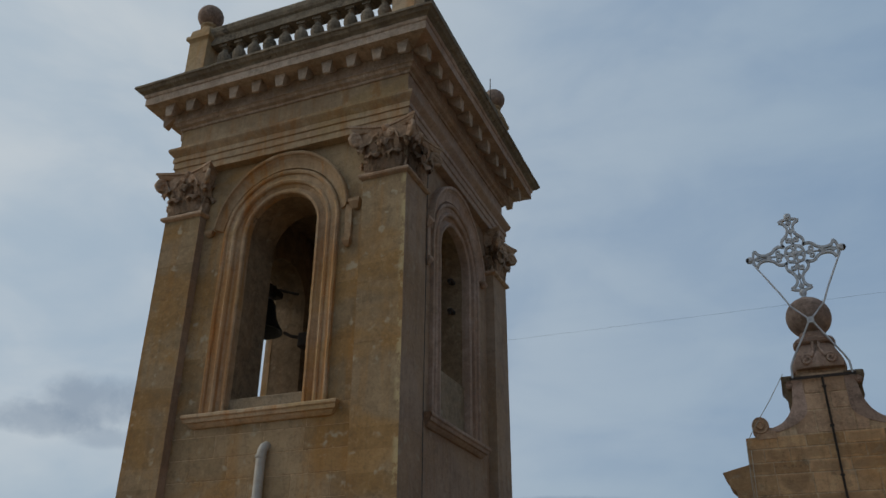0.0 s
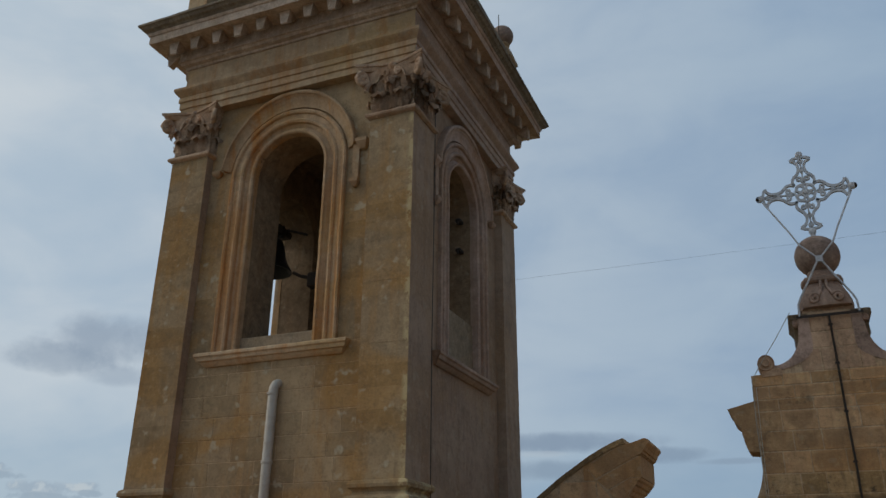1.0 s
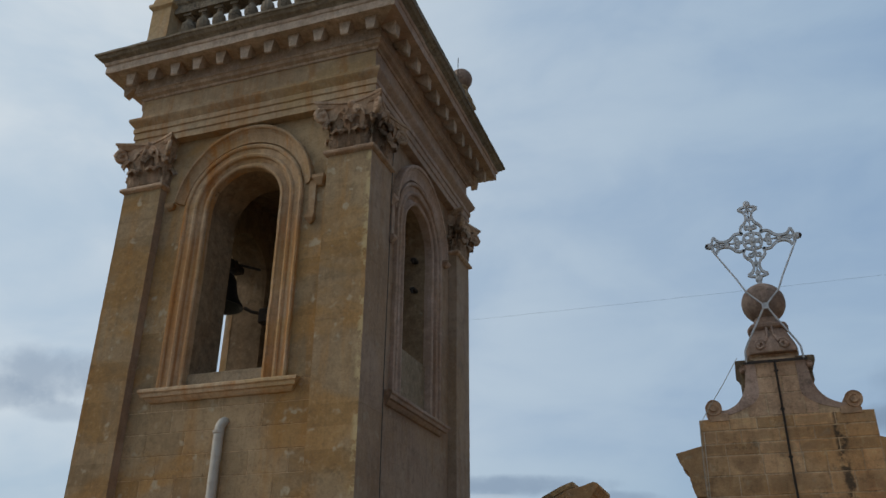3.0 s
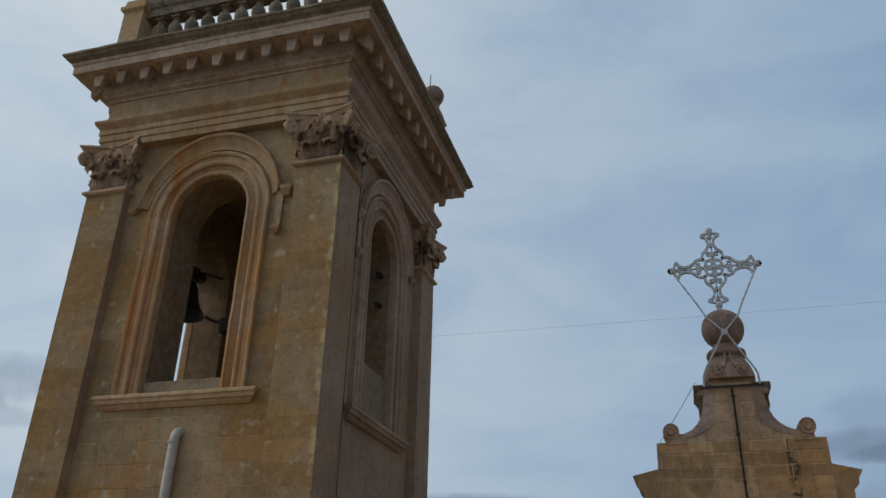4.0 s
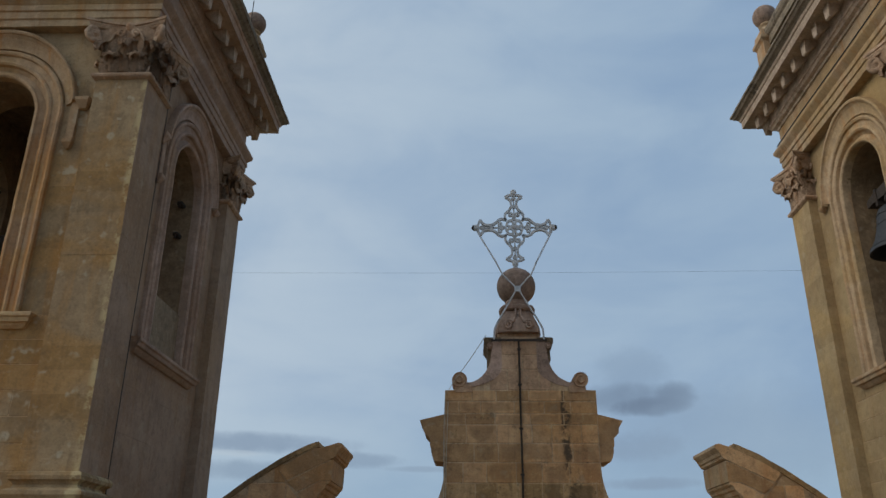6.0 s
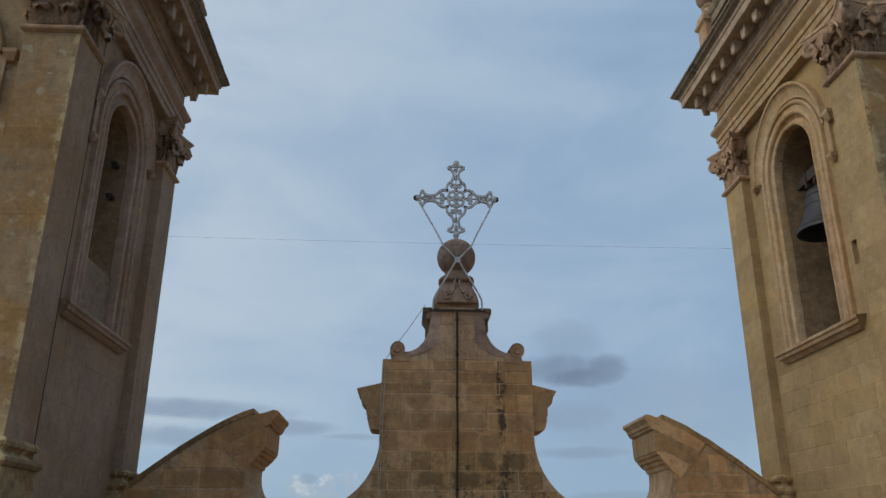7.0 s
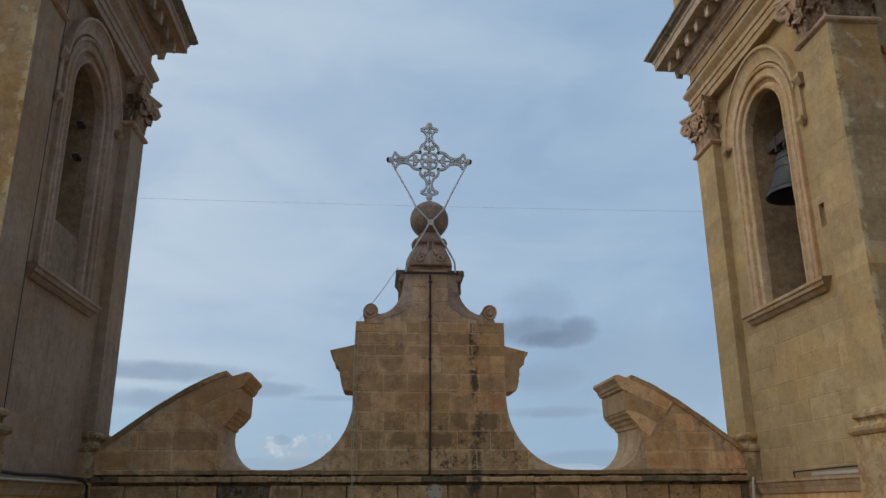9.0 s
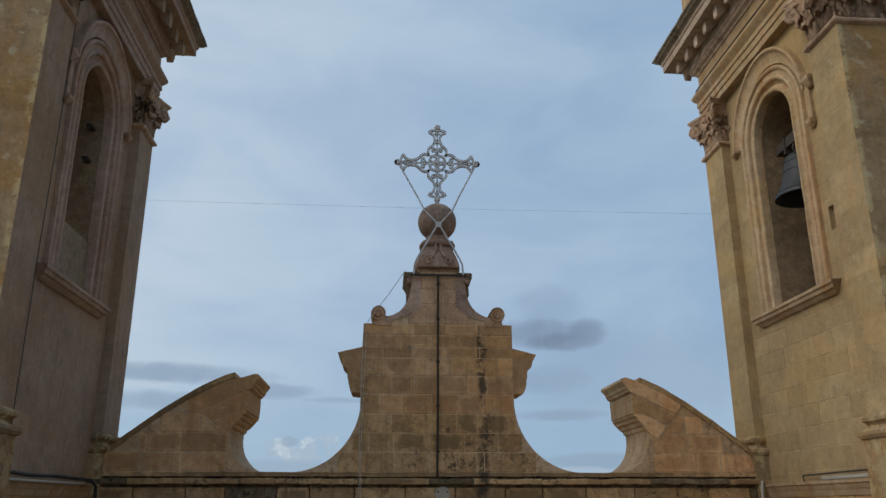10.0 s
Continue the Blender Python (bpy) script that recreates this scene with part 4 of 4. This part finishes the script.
# ---- the iron cross ----
def iron_cross():
    cz = 6.585
    c = thing("iron_cross", (0, GY + 0.26, cz), "ornate openwork cross of grey galvanised iron on a stone ball", "cross")
    strap = (0.011, 0.022)

    def bar(name, pts, parent, turn=0, mirror=False, flat=strap):
        bm = bmesh.new()
        for s in ((1, -1) if mirror else (1,)):
            tube(bm, [(s * u, 0, v) for u, v in pts], 0.01, flat=flat)
        return part(name, bm, IRON, parent, m=pose(0, 0, 0, 0, turn, 0))

    for turn in (0, 90, 180, 270):
        contour = bezier((0.122, 0.118), (0.165, 0.205), (0.088, 0.262), 8) + bezier((0.088, 0.262), (0.032, 0.31), (0.038, 0.40), 7)[1:] + bezier((0.038, 0.40), (0.047, 0.475), (0.125, 0.497), 6)[1:]
        arm = bar("arm", contour, c, turn, True, (0.017, 0.022))
        bar("flare", [(0.128, 0.50), (0.09, 0.522), (0.05, 0.532), (0.0, 0.535)], arm, 0, True, (0.016, 0.02))
        bar("spear", [(0.0, 0.16), (0.0, 0.30), (0.0, 0.50)], arm, 0, False, (0.009, 0.016))
        bar("diamond", [(0.0, 0.30), (0.02, 0.335), (0.0, 0.375)], arm, 0, True, (0.011, 0.018))
        bar("diamond", [(0.0, 0.44), (0.026, 0.475), (0.0, 0.515)], arm, 0, True, (0.012, 0.018))
        curl = []
        for i in range(15):
            t = i / 14
            r = 0.036 * (1 - 0.6 * t)
            ang = radians(-140) - t * 2.0 * math.pi
            curl.append((0.052 + r * math.cos(ang), 0.205 + r * math.sin(ang)))
        bar("scroll", [(0.0, 0.145), (0.012, 0.165)] + curl, arm, 0, True, (0.013, 0.018))
        bm = bmesh.new()
        rings(bm, [[(0.048 * g * math.cos(2 * math.pi * k / 14), y, 0.575 + 0.05 * g * math.sin(2 * math.pi * k / 14)) for k in range(14)] for y, g in ((-0.032, 0.5), (-0.02, 0.95), (0.02, 0.95), (0.032, 0.5))], caps=True)
        knob = part("knob", bm, IRON, arm)
        if turn in (90, 270):
            bm = bmesh.new()
            lathe(bm, [(0.034, 0.595), (0.042, 0.602), (0.036, 0.618), (0.018, 0.63), (0.004, 0.634)], n=12)
            part("end_cap", bm, DARK_IRON, knob)
    for k in range(4):
        t = radians(45 + 90 * k)
        ox, oz = 0.086 * math.cos(t), 0.088 * math.sin(t)
        bar("ring", [(ox + 0.047 * math.cos(radians(q)), oz + 0.05 * math.sin(radians(q))) for q in range(0, 361, 24)], c, 0, False, (0.015, 0.02))
    bar("hoop", [(0.125 * math.cos(radians(q)), 0.128 * math.sin(radians(q))) for q in range(0, 361, 15)], c, 0, False, (0.013, 0.018))
    bm = bmesh.new()
    rings(bm, [[(0.034 * g * math.cos(2 * math.pi * k / 14), y, 0.034 * g * math.sin(2 * math.pi * k / 14)) for k in range(14)] for y, g in ((-0.03, 0.6), (-0.022, 1.0), (0.022, 1.0), (0.03, 0.6))], caps=True)
    part("hub", bm, IRON, c)
    bm = bmesh.new()
    lathe(bm, [(0.05, -0.70), (0.055, -0.66), (0.03, -0.63), (0.03, -0.56)], n=10)
    part("foot", bm, IRON, c)
    # stays from the arms across the ball to the pedestal
    front = -0.31
    for s in (-1, 1):
        bm = bmesh.new()
        tube(bm, [(s * 0.55, 0, -0.06), (s * 0.29, -0.20, -0.62), (s * 0.20, -0.27, -0.84), (s * 0.03, front, -1.04)], 0.012, 6)
        part("stay", bm, IRON, c)
        bm = bmesh.new()
        tube(bm, [(s * 0.03, front, -1.10), (s * 0.12, front + 0.02, -1.26), (s * 0.21, front, -1.42), (s * 0.295, front, -1.57), (s * 0.33, front, -1.65), (s * 0.34, front, -1.80)], 0.013, 6)
        part("stay", bm, IRON, c)
    bm = bmesh.new()
    box(bm, -0.042, 0.042, front - 0.02, front + 0.012, -1.11, -1.03)
    part("clamp_plate", bm, IRON, c)
    bm = bmesh.new()
    box(bm, -0.38, 0.38, front - 0.006, front + 0.010, -1.822, -1.790)
    part("tie_bar", bm, DARK_IRON, c)
    c.scale = (1.03, 1.0, 1.03)
    return c


iron_cross()


# ---- curved side walls of the parapet ----
def scroll_wall(s):
    w = thing("scroll_wall", (0, GY, 0), "curved limestone scroll wall rising to a cut cornice end", "parapet wall", "pair of scroll walls")
    e = 0.14 if s > 0 else 0.0  # this side stops a little shorter
    deep = 1.10
    top = bezier((2.74, 3.33), (3.26, 3.20), (4.49, 2.18), 16)
    foot = arc(2.285 + e, 2.51, 0.46, 0.47, -75, 8, 12)
    outline = [(4.49, 2.035), (2.36 + e, 2.035)] + foot + [(2.76 + e, 2.64), (2.76 + e, 3.24)] + [p for p in top if p[0] > 2.78 + e]
    bm = bmesh.new()
    slab(bm, [(s * x, z) for x, z in outline], 0.02, deep)
    wall = part("wall", bm, MORTAR, w)
    rng = random.Random(21 + s)
    for z0 in (2.04, 2.29, 2.54, 2.79, 3.03):
        z1 = z0 + 0.25
        reach = max((x for x, z in top if z >= z1), default=2.7) - 0.02
        cuts = [2.78 + e]
        while cuts[-1] < reach - 0.5:
            cuts.append(cuts[-1] + rng.uniform(0.3, 0.6))
        cuts.append(reach)
        for a, b in zip(cuts, cuts[1:]):
            if b - a > 0.06:
                hang("block", block_mesh(b - a, 0.06, 0.25, GABLE, 0.005, 0.009), wall, pose(s * (a + b) / 2, 0.045 + rng.uniform(-0.004, 0.004), z0 + 0.125, rng.uniform(-0.4, 0.4), rng.uniform(-0.4, 0.4), rng.uniform(-0.4, 0.4)))
    bm = bmesh.new()
    rim = [p for p in top if p[0] > 2.66 + e]
    under = [(x - 0.02, z - 0.07) for x, z in rim]
    slab(bm, [(s * x, z) for x, z in rim + under[::-1]], 0.0, deep + 0.02)
    wear(bm, 0.008, 5)
    part("coping", bm, GABLE_FOOT, w, "weathered coping along the curve")
    # the cut end: raking stones, flush with the face, their mouldings seen in profile
    bm = bmesh.new()
    slab(bm, [(s * (x + e), z) for x, z in ((2.55, 3.08), (2.80, 3.22), (3.25, 2.96), (3.14, 2.79), (2.86, 2.46), (2.77, 2.54), (2.56, 2.82))], 0.010, 0.10)
    part("joint_bed", bm, MORTAR, w)
    for name, prof in (
        ("end_cornice", ((2.535, 3.108), (3.135, 2.822), (3.25, 2.97), (2.80, 3.23), (2.70, 3.245), (2.62, 3.265), (2.47, 3.315), (2.415, 3.30), (2.41, 3.262), (2.435, 3.235), (2.462, 3.205), (2.478, 3.165), (2.50, 3.155), (2.505, 3.125), (2.522, 3.12))),
        ("end_block", ((2.53, 3.092), (2.80, 2.962), (3.118, 2.796), (2.985, 2.675), (2.69, 2.822), (2.54, 2.826))),
        ("end_foot_mould", ((2.69, 2.806), (2.975, 2.655), (2.87, 2.49), (2.79, 2.53), (2.745, 2.56), (2.742, 2.60), (2.715, 2.61), (2.70, 2.655), (2.665, 2.675), (2.645, 2.72), (2.61, 2.73), (2.595, 2.77), (2.56, 2.79), (2.545, 2.818))),
    ):
        bm = bmesh.new()
        slab(bm, [(s * (x + e), z) for x, z in prof], 0.002, deep)
        bmesh.ops.triangulate(bm, faces=[f for f in bm.faces if len(f.verts) > 4])
        wear(bm, 0.004, 6)
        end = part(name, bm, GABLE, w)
        if s > 0:  # west and level faces paler: the westerly light is put into the colour
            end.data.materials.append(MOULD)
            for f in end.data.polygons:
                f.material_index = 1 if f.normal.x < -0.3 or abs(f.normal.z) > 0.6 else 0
    return w


scroll_wall(-1)
scroll_wall(1)

# ---- parapet below: base course, coping stones, wall ----
parapet = tagged(new("parapet_wall"), "low limestone parapet wall with stained coping stones", "parapet", kind="structure")
bm = bmesh.new()
box(bm, -4.49, 4.49, GY + 0.06, GY + 1.05, -14.0, 1.985)
core = part("wall_core", bm, BLACKENED, parapet)
bm = bmesh.new()
loops = []
for i in range(41):
    x = -4.49 + 8.98 * i / 40
    loops.append([(x, GY - 0.005, 1.985), (x, GY - 0.005, 2.03), (x, GY + 0.02, 2.04), (x, GY + 1.05, 2.04), (x, GY + 1.05, 1.985)])
rings(bm, loops, caps=True)
wear(bm, 0.008, 6)
part("base_course", bm, GABLE_FOOT, parapet)
rng = random.Random(31)
x = -4.49
while x < 4.45:
    w = min(rng.uniform(0.5, 1.1), 4.49 - x)
    bm = bmesh.new()
    rings(bm, [[(x + 0.004 + (w - 0.008) * i / 12, GY + y, z) for y, z in ((-0.045, 1.884), (-0.06, 1.892), (-0.06, 1.94), (-0.045, 1.955), (0.30, 1.957), (0.30, 1.884))] for i in range(13)], caps=True)
    wear(bm, 0.016, 7, x)
    part("coping_stone", bm, rng.choice((BLACKENED, GABLE_FOOT, GABLE_FOOT, GABLE_FOOT)), parapet)
    x += w
for row in range(8):
    z1 = 1.85 - 0.25 * row
    x = -4.49 + (0.3 if row % 2 else 0.0)
    while x < 4.4:
        w = rng.choice((0.42, 0.5, 0.58, 0.66))
        if x + w > 4.49:
            w = 4.49 - x
        hang("block", block_mesh(w, 0.06, 0.25, rng.choice((GABLE_FOOT, GABLE_FOOT, GABLE_FOOT, GABLE_FOOT, BLACKENED)), 0.008, 0.006), core, pose(x + w / 2, GY + 0.04 + rng.uniform(-0.006, 0.006), z1 - 0.125))
        x += w

# ---- the roof terrace and its side walls, the body of the church and the ground ----
bm = bmesh.new()
box(bm, -4.4, 4.4, -14.0, GY + 0.05, -0.3, 0.0)
tagged(hang("floor", mesh_of("floor", bm, TERRACE), None), "plain roof terrace of pale weathered screed", "roof terrace", kind="structure")
for s, name in ((-1, "wall_west"), (1, "wall_east")):
    w = tagged(new(name), "low side wall of the roof terrace, stained limestone", "wall", kind="structure")
    bm = bmesh.new()
    box(bm, min(s * 4.46, s * 4.9), max(s * 4.46, s * 4.9), -14.0, GY + 0.04, -14.0, 1.78)
    part("wall_core", bm, GABLE, w)
    bm = bmesh.new()
    loops = []
    for i in range(31):
        y = -14.0 + (GY + 14.0) * i / 30
        loops.append([(s * x, y, z) for x, z in ((4.6, 1.70), (4.44, 1.72), (4.425, 1.78), (4.415, 1.80), (4.40, 1.845), (4.385, 1.855), (4.385, 1.89), (4.6, 1.90))])
    rings(bm, loops, caps=True)
    wear(bm, 0.006, 5)
    part("ledge", bm, MOULD, w, "moulded stone ledge")
bm = bmesh.new()
box(bm, -4.9, 4.9, -14.4, -14.0, -14.0, 1.2)
tagged(hang("wall_south", mesh_of("wall_south", bm, GABLE), None), "plain limestone wall closing the terrace", "wall", kind="structure")
bm = bmesh.new()
box(bm, -8.0, 8.0, -14.3, 11.5, -14.0, -0.31)
tagged(hang("church_body", mesh_of("church_body", bm, GABLE), None), "limestone body of the church below the roof", "building", kind="structure")
bm = bmesh.new()
box(bm, -2500, 2500, -2500, 2500, -14.6, -14.0)
tagged(hang("ground", mesh_of("ground", bm, EARTH), None), "dry open ground far below the roof", "ground", kind="structure")

# ---- pipes, cables and small fittings ----
pipe = thing("drain_pipe", (-6.11, TY - HY + RECESS - 0.07, 0.0), "pale grey plastic pipe clipped to the tower wall", "pipe")
bm = bmesh.new()
tube(bm, [(-0.02, 0, 0.0), (-0.01, 0, 1.8), (0, 0, 3.56), (0.004, 0.008, 3.61), (0.008, 0.03, 3.65), (0.012, 0.06, 3.665), (0.015, 0.10, 3.67)], 0.056, 14, up=Vector((1, 0, 0)))
part("pipe_body", bm, PIPE, pipe, smooth=True)
for z in (3.52, 2.75, 2.1):
    bm = bmesh.new()
    lathe(bm, [(0.06, z), (0.066, z + 0.004), (0.066, z + 0.03), (0.06, z + 0.034)], (-0.006, 0), 14)
    part("clip", bm, PIPE, pipe)

plate = thing("cover_plate", (0.06, GY + 0.008, 1.755), "round pale grey cover plate screwed to the parapet wall", "cover plate")
bm = bmesh.new()
lathe(bm, [(0.0, 0.0), (0.105, 0.0), (0.105, 0.012), (0.095, 0.02), (0.0, 0.024)], n=28)
part("disc", bm, PLATE, plate, m=pose(0, 0, 0, 90))
for turn in (30, 150, 270):
    bm = bmesh.new()
    lathe(bm, [(0.0, 0.018), (0.012, 0.018), (0.011, 0.028), (0.0, 0.03)], n=10)
    part("screw", bm, DARK_IRON, plate, m=pose(0.07 * math.cos(radians(turn + 120)), 0, 0.07 * math.sin(radians(turn + 120)), 90))
rod = thing("lightning_conductor", (0, GY, 0), "dark iron conductor strip fixed down the gable", "lightning conductor")
bm = bmesh.new()
tube(bm, [(-0.005, -0.035, 4.72), (-0.004, -0.03, 4.2), (-0.006, -0.032, 3.5), (-0.002, -0.03, 2.9), (-0.008, -0.034, 2.4), (-0.01, -0.03, 2.05), (-0.01, -0.02, 1.975)], 0.014, 6)
part("strip", bm, DARK_IRON, rod)
for z in (2.3, 2.9, 3.5, 4.1, 4.6):
    bm = bmesh.new()
    box(bm, -0.03, 0.02, -0.045, -0.01, z - 0.012, z + 0.012)
    part("clip", bm, DARK_IRON, rod)


def line(name, pts, radius, mat, label, category):
    bm = bmesh.new()
    tube(bm, pts, radius, 6)
    data = mesh_of(name, bm, mat, True)
    return tagged(new(name, data), label, category)


line("rope", [(-0.46, GY - 0.04, 4.80), (-0.68, GY - 0.05, 4.46), (-0.90, GY - 0.06, 4.15), (-1.03, GY - 0.06, 3.95), (-1.045, GY - 0.08, 3.4), (-1.04, GY - 0.09, 2.4), (-1.03, GY - 0.10, 1.9), (-1.02, GY - 0.10, 0.4)], 0.0045, ROPE, "thin pale rope slung from the pedestal down the gable", "rope")
line("rope", [(-0.99, GY - 0.05, 3.86), (-1.01, GY - 0.08, 3.1), (-1.02, GY - 0.09, 2.3), (-1.01, GY - 0.10, 1.9), (-1.0, GY - 0.10, 0.5)], 0.004, ROPE, "second thin rope hanging down the gable wall", "rope")
sag = [(-4.45 + 8.9 * i / 14, 11.5, 5.98 - 0.02 * math.sin(math.pi * i / 14)) for i in range(15)]
line("wire", sag, 0.0012, WIRE, "thin wire strung between the two towers", "wire")
line("cable", [(-4.40, 6.5, 1.93), (-4.40, 8.2, 1.945), (-4.405, 9.0, 1.925), (-4.40, 9.7, 1.94), (-4.40, 10.3, 1.93), (-4.38, 10.75, 1.93), (-4.34, 10.86, 1.85), (-4.33, 10.87, 1.6), (-4.34, 10.87, 0.6)], 0.02, CABLE, "black cable along the ledge, dropping at the corner", "cable")
# a thin dark strip stands in for the crack and shadow beside the pilaster
line("conductor_cable", [(-4.345, 8.27, 7.3), (-4.355, 8.28, 6.9), (-4.36, 8.285, 5.5), (-4.36, 8.27, 4.2), (-4.355, 8.265, 3.0), (-4.35, 8.26, 1.95)], 0.0045, CABLE, "thin dark line of crack and shade down the edge of the pilaster", "cable")
line("cable", [(4.27, 7.60, 8.100), (4.273, 9.0, 8.095), (4.27, 10.4, 8.102), (4.273, 11.45, 8.095)], 0.010, CABLE, "black cable along the tower's stone moulding", "cable")
line("cable", [(4.485, 8.30, 7.45), (4.482, 8.31, 7.0), (4.485, 8.28, 6.6), (4.484, 8.29, 6.25)], 0.008, CABLE, "short black cable beside the tower's capital", "cable")
line("conduit", [(-4.36, 6.5, 1.86), (-4.36, 9.2, 1.865), (-4.36, 10.6, 1.87)], 0.014, PIPE, "pale conduit along the stone ledge", "conduit")
line("cable", [(4.36, 10.88, 1.93), (4.34, 10.86, 1.85), (4.32, 10.84, 1.7), (4.30, 10.82, 1.2)], 0.018, PIPE, "grey cable dropping at the corner of the ledge", "cable")
line("cable", [(4.45, 9.93, 1.88), (4.45, 9.95, 1.965), (4.45, 9.0, 1.975), (4.45, 7.6, 1.985)], 0.010, DARK_IRON, "thin bracket wire above the stone ledge", "cable")
bm = bmesh.new()
box(bm, 4.40, 4.46, 8.45, 9.45, 1.895, 1.94)
bmesh.ops.bevel(bm, geom=bm.edges[:], offset=0.01, segments=2, affect="EDGES")
tagged(new("lamp_trunking", mesh_of("lamp_trunking", bm, PIPE)), "grey plastic trunking lying on the stone ledge", "trunking")
